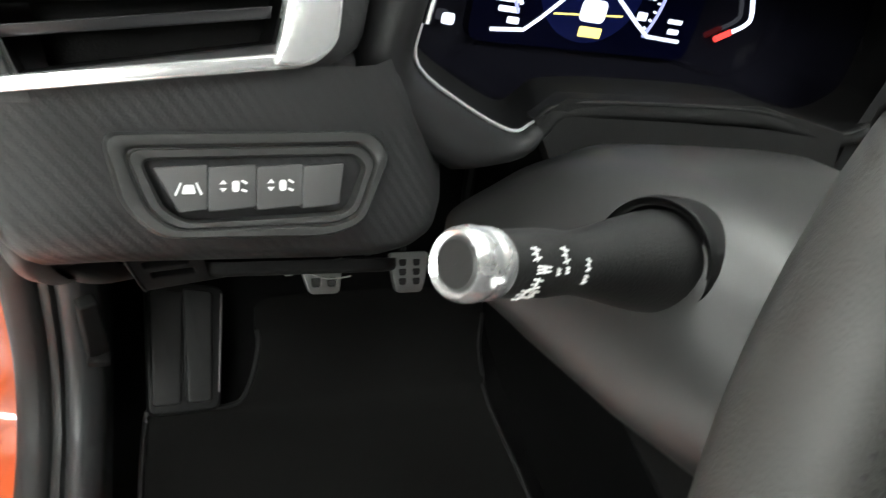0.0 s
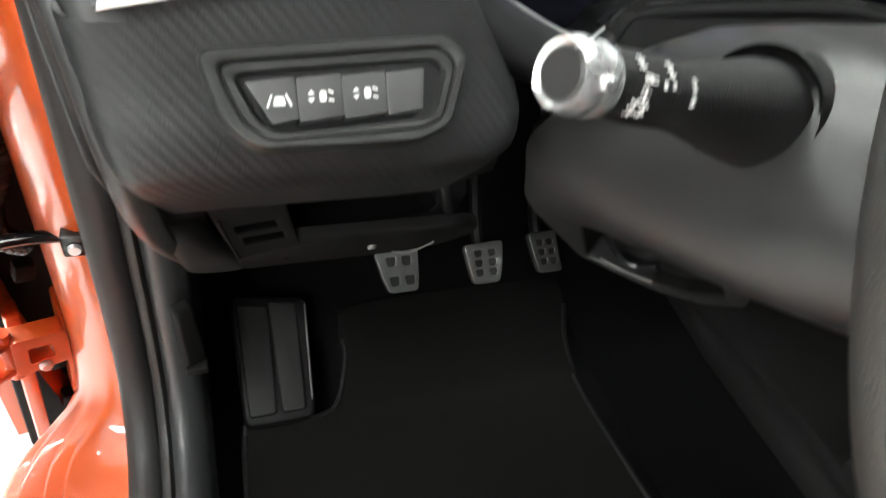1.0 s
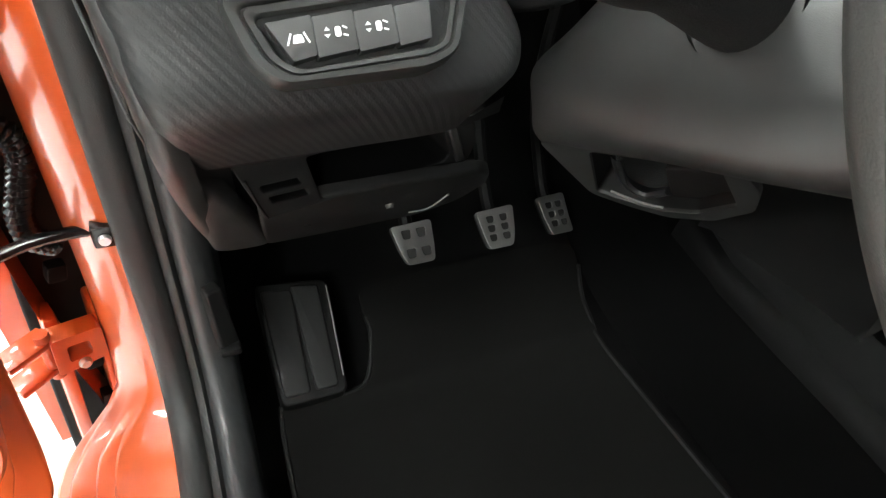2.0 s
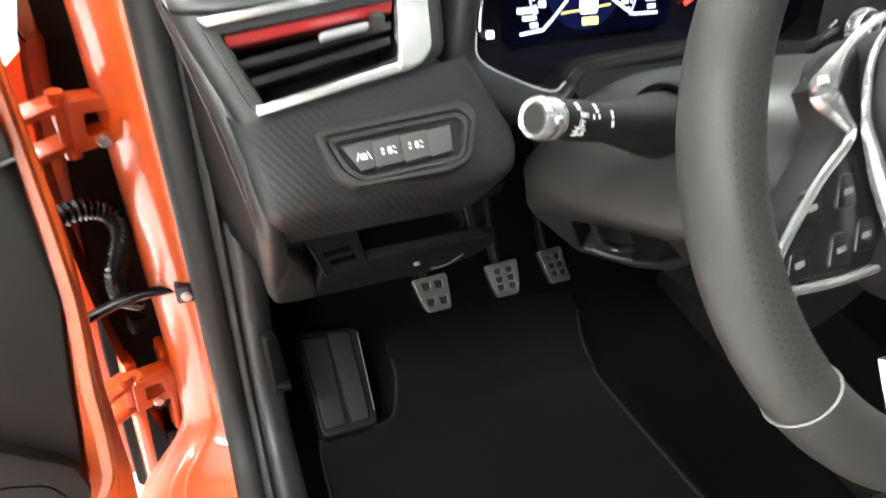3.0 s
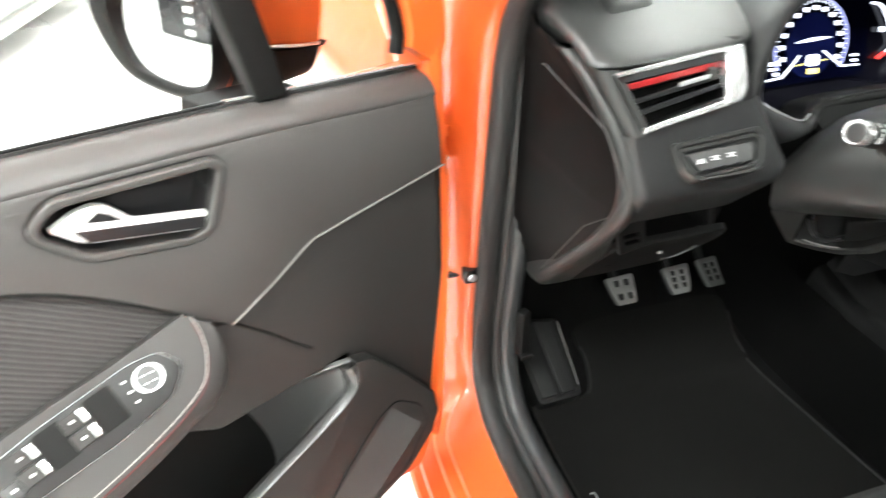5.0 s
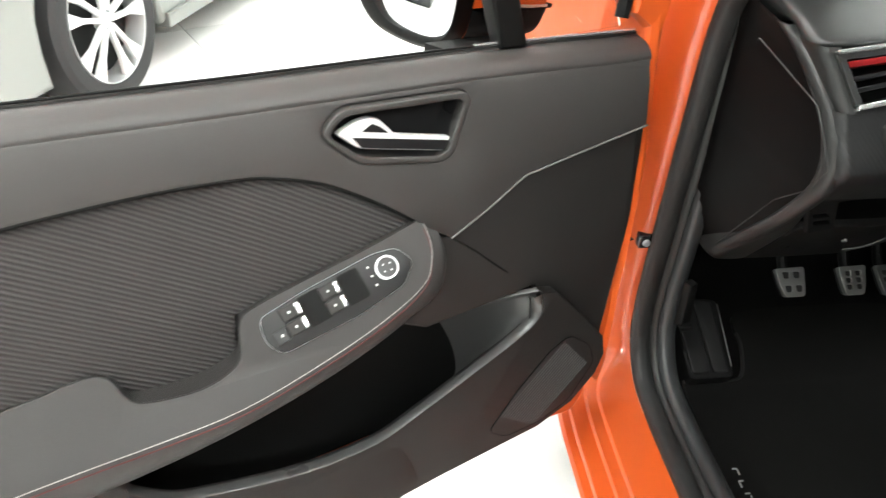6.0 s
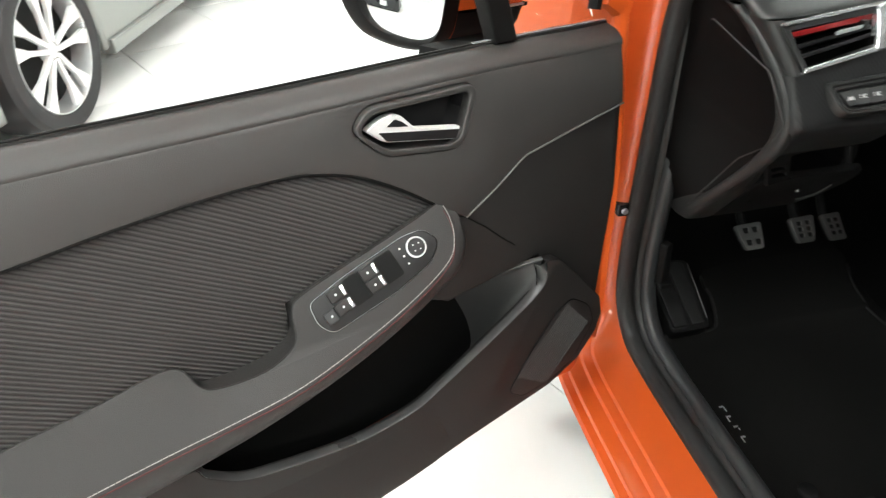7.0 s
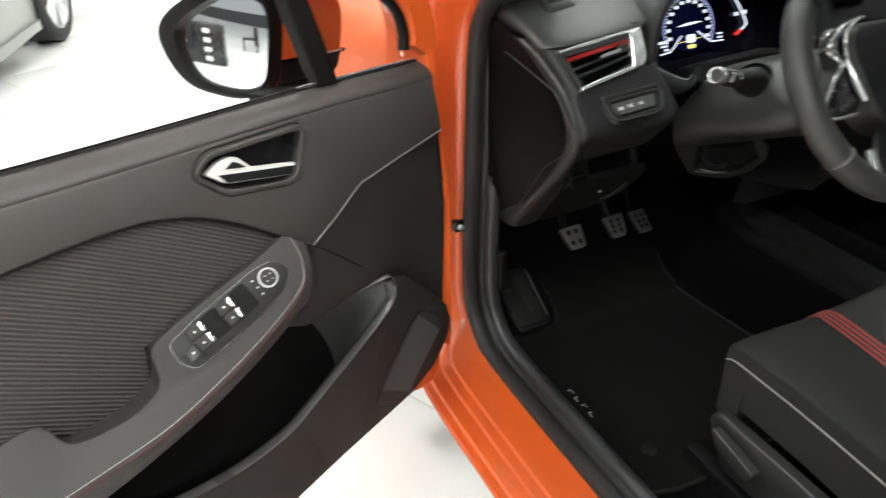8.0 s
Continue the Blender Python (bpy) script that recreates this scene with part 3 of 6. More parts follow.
for i, p in enumerate(fr):
    d = (fr[min(i + 1, len(fr) - 1)] - fr[max(i - 1, 0)]).normalized()
    nrm = Vector((d.y, -d.x))
    if p.y < 0.109:
        continue
    rows.append([D(*(p + nrm * 0.057), -0.018), D(*(p + nrm * 0.060), -0.014), D(*(p + nrm * 0.067), -0.015), D(*(p + nrm * 0.069), -0.024), D(*(p + nrm * 0.064), -0.034)])
part("window_seal", loft(rows), PLASTIC_BLACK, door, "black window channel", 60)
part("divider_post", slab(dpath([(0.150, 0.108), (0.182, 0.108), (0.203, 0.20), (0.222, 0.305), (0.192, 0.300), (0.168, 0.20)]), DN, -0.05, -0.026, 0.004), PLASTIC_BLACK, door, "black divider post of the quarter window")
quarter = part("quarter_pane", slab(dpath([(0.015, 0.112), (0.152, 0.110), (0.186, 0.292), (0.085, 0.250), (0.04, 0.20)]), DN, -0.042, -0.039), GLASS, door, "small fixed glass pane")
quarter.visible_shadow = False
belt_line = [(-0.006, 0.104), (0.211, 0.1125), (0.462, 0.1172), (0.678, 0.1232), (1.0, 0.131)]
part("belt_strip", tube(dpath(spline([(u, v + 0.002) for u, v in belt_line[:2]], 6), -0.037), 0.0019, 8), CHROME, door, "bright strip along the quarter window")
part("belt_lip", tube(dpath(spline([(u, v + 0.001) for u, v in belt_line[1:]], 6), -0.037), 0.0016, 8), PLASTIC_BLACK, door, "black lip along the window sill")
part("belt_seal", slab(dpath(spline(belt_line, 4) + [Vector((1.0, 0.10)), Vector((0.0, 0.09))]), DN, -0.050, -0.034), RUBBER, door, "black window wiper seal")

def lean(v):
    return -2.3 * max(0.0, v - 0.03) ** 2


def leaned(bm):
    """Cuts a door panel along its height and leans its upper part back."""
    for k in range(11):
        bmesh.ops.bisect_plane(bm, geom=list(bm.verts) + list(bm.edges) + list(bm.faces), plane_co=D(0, 0.03 + 0.008 * k), plane_no=DV)
    for p in bm.verts:
        p.co += DN * lean((p.co - DO).dot(DV))
    return bm


# upper trim with rolled belt edge and an opening for the handle
up = [(-0.006, 0.078)] + FRONT[1:3] + [tuple(p) for p in CREASE[1:]] + [(0.30, -0.058)] + [tuple(p) for p in reversed(FABTOP)] + [(1.0, 0.1060), (0.678, 0.0985), (0.462, 0.0925), (0.211, 0.0880), (0.05, 0.0810)]
up = [tuple(p)[:2] for p in up]
part("upper_trim", leaned(slab(dpath(up), DN, -0.022, 0.0, 0.003, holes=[dpath(BEZEL)])), DOORTRIM, door, "dark grey soft upper door trim")
rows = []
for u, v in spline([(-0.006, 0.102), (0.05, 0.103), (0.211, 0.1105), (0.462, 0.1152), (0.678, 0.1212), (1.0, 0.129)], 8):
    rows.append([D(u, v - a, lean(v - a) + d) for a, d in ((0.0270, -0.0030), (0.0245, 0.0001), (0.0205, 0.0002), (0.0160, -0.0010), (0.0115, -0.0035), (0.0070, -0.0080))] + [D(u, v - 0.003, -0.0275), D(u, v, -0.0355), D(u, v - 0.002, -0.040)])
part("belt_roll", loft(rows), DOORTRIM, door, "soft rounded top edge of the trim", 70)
part("crease_seam", tube(dpath(CREASE, 0.0005), 0.0012, 6), SEAM, door, "pale seam line")
part("lower_joint", tube(dpath([(0.262, -0.083), (0.232, -0.108), (0.210, -0.130), (0.190, -0.148)], -0.0050), 0.0011, 6), PLASTIC_BLACK, door, "dark joint below the crease")
# black bead stands for the fine shadow along the fabric's upper edge
part("fabric_edge_shadow", tube(dpath(FABTOP, -0.003), 0.0028, 6), PLASTIC_BLACK, door, "dark line for the shadow above the fabric")

# lower front trim below the crease; DOORLOW puts its shade into the colour
lf = [tuple(p) for p in CREASE] + [(0.295, -0.075), (0.325, -0.140), (0.335, -0.172), (0.300, -0.190), (0.25, -0.187), (0.20, -0.183), (0.150, -0.178), (0.10, -0.26)] + FRONT[::-1][:4]
part("lower_front_trim", slab(dpath(lf), DN, -0.03, -0.006, 0.003), DOORLOW, door, "lower front trim, its shade in a darker plastic")

# fabric insert with the grip recess
fab = [tuple(p) for p in FABTOP] + [(0.371, -0.075), (0.438, -0.09), (0.505, -0.106), (0.508, -0.165), (0.551, -0.19), (0.625, -0.185), (0.645, -0.14), (0.76, -0.15), (1.0, -0.165)]
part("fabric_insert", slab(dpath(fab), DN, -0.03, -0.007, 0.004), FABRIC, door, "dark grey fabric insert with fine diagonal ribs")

# armrest
A = spline([(0.306, -0.049, 0.004), (0.340, -0.059, 0.005), (0.373, -0.068, 0.005), (0.438, -0.084, 0.005), (0.490, -0.099, 0.005), (0.503, -0.110, 0.010), (0.507, -0.134, 0.020), (0.520, -0.148, 0.024), (0.553, -0.158, 0.026),
     (0.600, -0.158, 0.020), (0.618, -0.150, 0.014), (0.636, -0.126, 0.0), (0.70, -0.134, -0.003), (0.762, -0.140, -0.004), (1.0, -0.160, -0.004)], 4)
EDGE = spline([(0.301, -0.051, 0.006), (0.299, -0.066, 0.016), (0.303, -0.085, 0.027), (0.318, -0.106, 0.036), (0.367, -0.130, 0.042), (0.434, -0.154, 0.045), (0.521, -0.178, 0.046), (0.603, -0.187, 0.043), (0.707, -0.197, 0.036), (1.0, -0.222, 0.03)], 4)
b = bmesh.new()
vs = [b.verts.new(D(*p)) for p in A] + [b.verts.new(D(*p)) for p in reversed(EDGE)]
bmesh.ops.triangle_fill(b, use_beauty=True, use_dissolve=False, edges=[b.edges.new((vs[i], vs[(i + 1) % len(vs)])) for i in range(len(vs))], normal=(DN + DV).normalized())
vs2 = [b.verts.new(D(p[0], p[1], -0.02)) for p in A]
for i in range(len(A) - 1):
    b.faces.new((vs[i], vs[i + 1], vs2[i + 1], vs2[i]))
armrest = part("armrest", b, ARMSKIN, door, "dark grey padded armrest", 25)
part("armrest_bead", tube([D(p[0], p[1] - 0.0012, p[2] - 0.0026) for p in A], 0.0030, 10), ARMSKIN, armrest, "rolled padded edge of the armrest", 80)
rows = []
LOW = spline([(0.290, -0.062, -0.004), (0.286, -0.080, 0.000), (0.288, -0.108, 0.004), (0.305, -0.135, 0.006), (0.357, -0.168, 0.008), (0.459, -0.205, 0.010), (0.56, -0.228, 0.010), (0.649, -0.243, 0.008), (0.76, -0.255, 0.006), (1.0, -0.27, 0.0)], 4)
for e, l in zip(EDGE, LOW):
    m = (e + l) / 2
    rows.append([D(*e), D(e.x - (0.006 if e.x < 0.33 else 0), e.y - 0.006, e.z + 0.002), D(m.x - (0.008 if e.x < 0.33 else 0), m.y - 0.004, m.z + 0.012), D(*l), D(l.x, l.y - 0.004, -0.05)])
part("armrest_side", loft([spline(r, 2) for r in rows]), ARMSKIN, door, "rounded side of the armrest", 70)
bm = None
for a, c in zip(EDGE, EDGE[1:]):
    for k in range(max(1, int((c - a).length / 0.0055))):
        n = max(1, int((c - a).length / 0.0055))
        p, q = a.lerp(c, (k + 0.04) / n), a.lerp(c, (k + 0.94) / n)
        bm = tube([D(p.x, p.y + 0.001, p.z + 0.001), D(q.x, q.y + 0.001, q.z + 0.001)], 0.0006, 5, bm=bm)
part("stitching", bm, STITCH, armrest, "pale contrast stitching")
part("red_piping", tube([D(p.x + (0.001 if p.x < 0.33 else 0), p.y - 0.0045, p.z + 0.0022) for p in EDGE], 0.0009, 6), REDPIPING, armrest, "dark red piping below the stitching")


# window switch panel, in the slope of the armrest
WA, WB, WC = D(0.371, -0.070, 0.008), D(0.498, -0.104, 0.008), D(0.434, -0.153, 0.045)
WN = (WB - WA).cross(WC - WA).normalized()
WN = WN if WN.dot(DN) > 0 else -WN
swp = dpath([(0.486, -0.106, 0.011), (0.439, -0.090, 0.009), (0.362, -0.069, 0.009), (0.336, -0.067, 0.012), (0.322, -0.082, 0.022), (0.338, -0.102, 0.030), (0.389, -0.120, 0.033), (0.471, -0.140, 0.031), (0.484, -0.128, 0.024)])
swp = rounded(swp, 0.008)
panel = part("switch_panel", slab(swp, WN, -0.004, 0.003, 0.001), PLASTIC, door, "black window switch panel")
part("bright_rim", tube(swp + swp[:2], 0.0006, 6), SATIN, panel, "thin grey rim")


def W(a, c, d=0.0):
    """a: along the panel from its mirror knob, c: across it towards the cabin."""
    o = D(0.351, -0.083, 0.018)
    ex = (D(0.460, -0.112, 0.0185) - o).normalized()
    ey = WN.cross(ex)
    ey = ey if ey.dot(DV) < 0 else -ey
    return o + ex * a + ey * c + WN * (d + 0.003)


knob = part("mirror_knob", turned(W(0, 0), WN, [(1e-4, 0.004), (0.0095, 0.004), (0.0105, 0.0025), (0.0105, -0.002)], 24), PLASTIC_GLOSS, panel, "round mirror adjuster")
part("knob_ring", turned(W(0, 0), WN, [(0.0105, -0.001), (0.0105, 0.003), (0.0122, 0.003), (0.0126, -0.001)], 28), SATIN, knob, "chrome ring")
bm = None
for k in range(4):
    bm = block(W(0.005 * math.cos(k * math.pi / 2 + 0.6), 0.005 * math.sin(k * math.pi / 2 + 0.6), 0.0042), (0.0016, 0.0016, 0.0008), None, 0, bm)
part("arrow_marks", bm, MARK, knob, "small white arrow marks")


def wquad(a0, a1, c0, c1, d):
    return [W(a0, c0, d), W(a1, c0, d), W(a1, c1, d), W(a0, c1, d)]


for a0 in (0.032, 0.075):
    # flat black plate stands for the shade in the finger recess
    part("finger_well", slab(rounded(wquad(a0 - 0.004, a0 + 0.0195, -0.0155, 0.0175, 0), 0.003), WN, -0.002, 0.0010), PLASTIC_BLACK, panel, "black plate for the shade of a finger well")
    for c0 in (-0.014, 0.002):
        s = part("window_switch", slab(rounded(wquad(a0 + 0.021, a0 + 0.041, c0, c0 + 0.014, 0), 0.002), WN, -0.001, 0.0035, 0.001), DOORLOW, panel, "dark grey window lift switch")
        part("switch_edge", slab(wquad(a0 + 0.0205, a0 + 0.0248, c0 + 0.001, c0 + 0.013, 0), WN, 0.0005, 0.0042, 0.0006), CHROME, s, "bright silver switch edge")
        part("symbol", slab(rounded(wquad(a0 + 0.031, a0 + 0.0335, c0 + 0.0055, c0 + 0.008, 0), 0.001), WN, 0.0034, 0.0038), MARK, s, "small pale symbol")
for c0 in (-0.010, 0.0, 0.010):
    part("symbol", slab(rounded(wquad(0.0165, 0.0187, c0, c0 + 0.0022, 0), 0.0008), WN, 0.0, 0.0006), MARK, panel, "small pale symbol")
lock = part("lock_switch", slab(rounded(wquad(0.118, 0.131, 0.004, 0.018, 0), 0.002), WN, -0.001, 0.002, 0.0006), PLASTIC_GLOSS, panel, "black lock switch")
part("symbol", slab(wquad(0.122, 0.1245, 0.009, 0.0115, 0), WN, 0.002, 0.0024), MARK, lock)

# inside handle in its cup
bez_in = rounded([(0.390, 0.060), (0.372, 0.076), (0.250, 0.073), (0.245, 0.068), (0.265, 0.022), (0.277, 0.018), (0.359, 0.033)], 0.010)
part("handle_bezel", slab(dpath(BEZEL), DN, -0.012, 0.003, 0.002, holes=[dpath(bez_in)]), DOORTRIM, door, "grey bezel round the door handle")
rows = [dpath([tuple(p) for p in bez_in], w) for w in (0.001, -0.012)] + [[D(0.315 + (p.x - 0.315) * 0.93, 0.049 + (p.y - 0.049) * 0.9, -0.034) for p in bez_in]]
b = loft(rows, wrap=True)
b.faces.new([b.verts.new(p) for p in rows[-1]])
part("handle_cup", b, PLASTIC_GLOSS, door, "dark handle recess")
lev = [(0.380, 0.058), (0.360, 0.067), (0.345, 0.069), (0.335, 0.065), (0.319, 0.047), (0.2575, 0.0335), (0.267, 0.0200), (0.353, 0.0384), (0.3615, 0.0420)]
lever = part("door_handle", slab(dpath(rounded(lev, 0.004)), DN, -0.014, -0.004, 0.003), SPOKE, door, "chrome inside door handle")
part("handle_inlay", slab(dpath(rounded([(0.354, 0.0565), (0.343, 0.0625), (0.335, 0.058), (0.327, 0.0505)], 0.0015)), DN, -0.0045, -0.0032), PLASTIC_GLOSS, lever, "grey thumb inlay")
part("handle_grip", slab(dpath(rounded([(0.365, 0.0525), (0.2615, 0.0308), (0.267, 0.0212), (0.356, 0.0405)], 0.0015)), DN, -0.0045, -0.0032, 0.0006), PLASTIC_GLOSS, lever, "dark glossy grip face")

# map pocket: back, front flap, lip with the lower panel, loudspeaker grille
# plastics darker than the door's stand for the shade inside the pocket
part("pocket_back", slab(dpath([(0.10, -0.17), (0.30, -0.09), (1.0, -0.18), (1.0, -0.40), (0.10, -0.36)]), DN, -0.074, -0.066), PLASTIC_BLACK, door, "back of the map pocket, black for its shade")
LIP = spline([(0.150, -0.181), (0.149, -0.198), (0.154, -0.214), (0.178, -0.232), (0.243, -0.261), (0.329, -0.297), (0.382, -0.315), (0.465, -0.318), (0.563, -0.301), (0.607, -0.288), (0.640, -0.262), (0.656, -0.244), (0.75, -0.250), (1.0, -0.262)], 4)
low = [tuple(p)[:2] for p in LIP] + list(reversed(BOTTOM)) + [(0.046, -0.31), (0.050, -0.28), (0.085, -0.235), (0.128, -0.186)]
part("lower_panel", slab(dpath(low), DN, -0.006, 0.012, 0.006), DOORLOW, door, "grey hard plastic lower door panel")
rows = [[D(p.x, p.y + 0.001, 0.008), D(p.x + 0.001, p.y, -0.004), D(p.x + 0.001, p.y - 0.006, -0.0075), D(p.x + 0.002, max(p.y - 0.06, -0.385), -0.0085), D(p.x + 0.002, max(p.y - 0.07, -0.390), -0.068)] for p in LIP[8:]]
part("pocket_inside", loft(rows), KNEE, door, "inside of the map pocket, black for its shade", 60)
top_l = spline([(0.155, -0.1775, 0.0105), (0.181, -0.186, -0.008), (0.201, -0.195, -0.024), (0.222, -0.204, -0.039), (0.244, -0.213, -0.053), (0.264, -0.221, -0.065)], 4)
low_l = spline([(0.158, -0.211, 0.0105), (0.177, -0.242, -0.010), (0.192, -0.272, -0.026), (0.210, -0.302, -0.041), (0.230, -0.330, -0.054), (0.250, -0.352, -0.065)], 4)
rows = []
for k, (a, c) in enumerate(zip(top_l, low_l)):
    m = (a + c) / 2
    dp = 0.006 * k / (len(top_l) - 1)
    rows.append(spline([D(a.x, a.y + 0.003, a.z - 0.006), D(*a), D(a.x * 0.8 + m.x * 0.2, a.y * 0.8 + m.y * 0.2, a.z - 0.003 - dp * 0.4), D(m.x, m.y, m.z - 0.006 - dp), D(m.x * 0.3 + c.x * 0.7, m.y * 0.3 + c.y * 0.7, c.z - 0.006 - dp * 0.8), D(*c)], 3))
part("pocket_flap", loft(rows), POCKETSKIN, door, "scooped front wall of the map pocket, paler for its sheen", 70)
rows = []
for i, p in enumerate(LIP):
    d = (LIP[min(i + 1, len(LIP) - 1)] - LIP[max(i - 1, 0)]).normalized()
    n = Vector((-d.y, d.x))
    wd = 0.0030 + 0.0125 * max(0, 1 - i / 15) ** 1.1
    e = min(1, 0.35 + i / 4)
    up = 0.0016 + 0.003 * max(0, 1 - i / 15)
    rows.append([D(*(p - n * 0.001 * e), 0.004), D(*(p + n * wd * 0.12 * e), 0.0124), D(*(p + n * wd * 0.45), 0.0124 + up * e), D(*(p + n * wd * (1 - 0.15 * e)), 0.0128), D(*(p + n * (wd + 0.001 * e)), 0.002)])
part("pocket_rim", loft(rows), POCKETSKIN, door, "rounded rim of the map pocket, pale for its sheen", 60)
rows = []
for u, c0 in ((0.338, -0.374), (0.345, -0.352), (0.354, -0.334), (0.366, -0.329), (0.42, -0.332), (0.50, -0.332), (0.60, -0.324), (0.70, -0.318), (0.85, -0.316), (1.0, -0.318)):
    k = min(1, (u - 0.335) / 0.06)
    low_v = -0.4105 - 0.018 * (u - 0.36)
    rows.append([D(u, c0 + 0.004, 0.0112), D(u, c0 - 0.006, 0.0128), D(u - 0.004 * (1 - k), c0 * 0.5 + low_v * 0.5, 0.0135 + 0.009 * k), D(u, low_v + 0.008, 0.0130 + 0.012 * k), D(u, low_v + 0.001, 0.0125 + 0.011 * k), D(u, low_v - 0.002, -0.010)])
part("kick_flare", loft(rows), DOORLOW, door, "flared lower edge of the door panel", 60)
part("rim_joint", tube([D(0.1650, -0.187, 0.006), D(0.1658, -0.200, 0.008), D(0.1668, -0.214, 0.008)], 0.0008, 6), PLASTIC_BLACK, door, "dark joint behind the pocket rim")
spk = rounded([(0.230, -0.366), (0.184, -0.315), (0.135, -0.271), (0.107, -0.259), (0.074, -0.284), (0.064, -0.315), (0.104, -0.364), (0.150, -0.382), (0.205, -0.386)], 0.010)
grille = part("speaker_grille", slab(dpath(spk), DN, 0.008, 0.0130, 0.0006), DOORLOW, door, "ribbed loudspeaker grille")
for k in range(15):
    a, c = Vector((0.114 - 0.0027 * k, -0.266 - 0.0033 * k)), Vector((0.212 - 0.0035 * k, -0.349 - 0.0024 * k))
    part("rib", tube([D(a.x, a.y, 0.0130), D(c.x, c.y, 0.0130)], 0.0005, 5), DOORTRIM, grille)
part("grille_joint", tube([D(*p, 0.0122) for p in spk + spk[:1]], 0.0011, 6), PLASTIC_BLACK, grille, "dark joint round the grille")
part("door_bottom_seal", tube(dpath(spline(BOTTOM, 4), -0.018), 0.010, 8), RUBBER, door, "black lower door seal")

# door mirror: stands out from the door, its glass turned to the rear
MO, MT, MN = Vector((-0.39, 0.642, 0.972)), Vector((-0.6, 0.8, 0.0)), Vector((-0.80, -0.60, 0.02)).normalized()


def M(s, z, d=0.0):
    """On the mirror: s outwards from the door, z up from the ground, d out of its glass."""
    return MO + MT * s + MN * d + Vector((0, 0, z - MO.z))


hs = spline([(0.215, 0.961), (0.200, 0.918), (0.164, 0.889), (0.100, 0.881), (0.045, 0.887), (0.010, 0.910), (-0.006, 0.960), (-0.014, 1.020), (0.005, 1.048), (0.080, 1.050), (0.148, 1.022), (0.196, 0.992)], 5, closed=True)
hc = Vector((0.095, 0.965))


def shell(rings):
    return [[M(hc.x + (p.x - hc.x) * s + dx, hc.y + (p.y - hc.y) * s, d) for p in hs] for d, s, dx in rings]


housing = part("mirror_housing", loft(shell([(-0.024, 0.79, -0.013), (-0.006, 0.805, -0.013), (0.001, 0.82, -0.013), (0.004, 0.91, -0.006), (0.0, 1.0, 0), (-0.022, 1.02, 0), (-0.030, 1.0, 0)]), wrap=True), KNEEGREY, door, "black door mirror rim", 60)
rows = []
for k in range(13):
    q = k / 12 * 0.81
    row = []
    for p in hs:
        s, z = (p.x - hc.x) * q, (p.y - hc.y) * q
        row.append(M(hc.x + s - 0.013, hc.y + z, -0.007 - (s * s + z * z) / 2.6 - 0.085 * z))
    rows.append(row)
part("mirror_glass", loft(rows, wrap=True), MIRROR, housing, "slightly domed clear mirror glass", 80)
cap = part("mirror_cap", loft(shell([(-0.022, 1.015, 0), (-0.05, 1.0, -0.015), (-0.08, 0.92, -0.040), (-0.105, 0.76, -0.072), (-0.120, 0.48, -0.092), (-0.126, 0.10, -0.104)]), wrap=True), ORANGE, housing, "orange mirror cap", 60)
low_shell = [[Vector((p.x, p.y, min(p.z, 0.948))) + Vector((0, 0, -0.003)) for p in r] for k, r in enumerate(shell([(-0.021, 1.025, 0), (-0.05, 1.01, -0.015), (-0.08, 0.93, -0.040), (-0.104, 0.775, -0.072), (-0.1195, 0.50, -0.092)]))]
part("lower_shell", loft(low_shell, wrap=True), PLASTIC_BLACK, housing, "black lower mirror shell", 60)
part("signal_strip", tube([M(-0.026, 0.950, -0.052), M(-0.050, 0.950, -0.080), M(-0.058, 0.950, -0.100)], 0.0018, 6), SATIN, cap, "thin bright strip")
part("mirror_foot", slab(dpath([(0.085, 0.050), (0.215, 0.050), (0.205, 0.098), (0.10, 0.096)]), DN, -0.17, -0.05, 0.008), PLASTIC_BLACK, housing, "black mirror foot")

# ---- dashboard ----
dash = thing("dashboard", (0.3, 0.7, 0.60), "dark grey dashboard with chrome-framed vent and switch strip", "dashboard")

# driver's pod: profile (y, z) at x = 0.06, rising slightly to the right
PROF = [(0.60, 1.016), (0.52, 1.008), (0.475, 0.992), (0.455, 0.982), (0.447, 0.972), (0.427, 0.942), (0.407, 0.911), (0.394, 0.888), (0.381, 0.866), (0.373, 0.850), (0.372, 0.836), (0.381, 0.820), (0.405, 0.800), (0.44, 0.775)]


def pod(x, s=0.0, k=0.09):
    """The pod's profile at x, pulled forward and shrunk by s."""
    out = []
    for y, z in PROF:
        cy, cz = 0.55, 0.90
        yy, zz = y + (cy - y) * s, z + (cz - z) * s
        out.append(Vector((x, yy, zz + k * (x - 0.06))))
    return out


VBL, VTL, VTR, VBR = Vector((-0.005, 0.406, 0.913)), Vector((-0.029, 0.439, 0.965)), Vector((0.121, 0.445, 0.981)), Vector((0.103, 0.414, 0.930))
VRM = Vector((0.1175, 0.418, 0.940))
VN = Vector((-0.022, -0.849, 0.528)).normalized()
vent_in = [Vector((-0.017, 0.434, 0.957)), Vector((0.101, 0.4385, 0.969)), Vector((0.093, 0.419, 0.937)), Vector((0.001, 0.409, 0.919))]

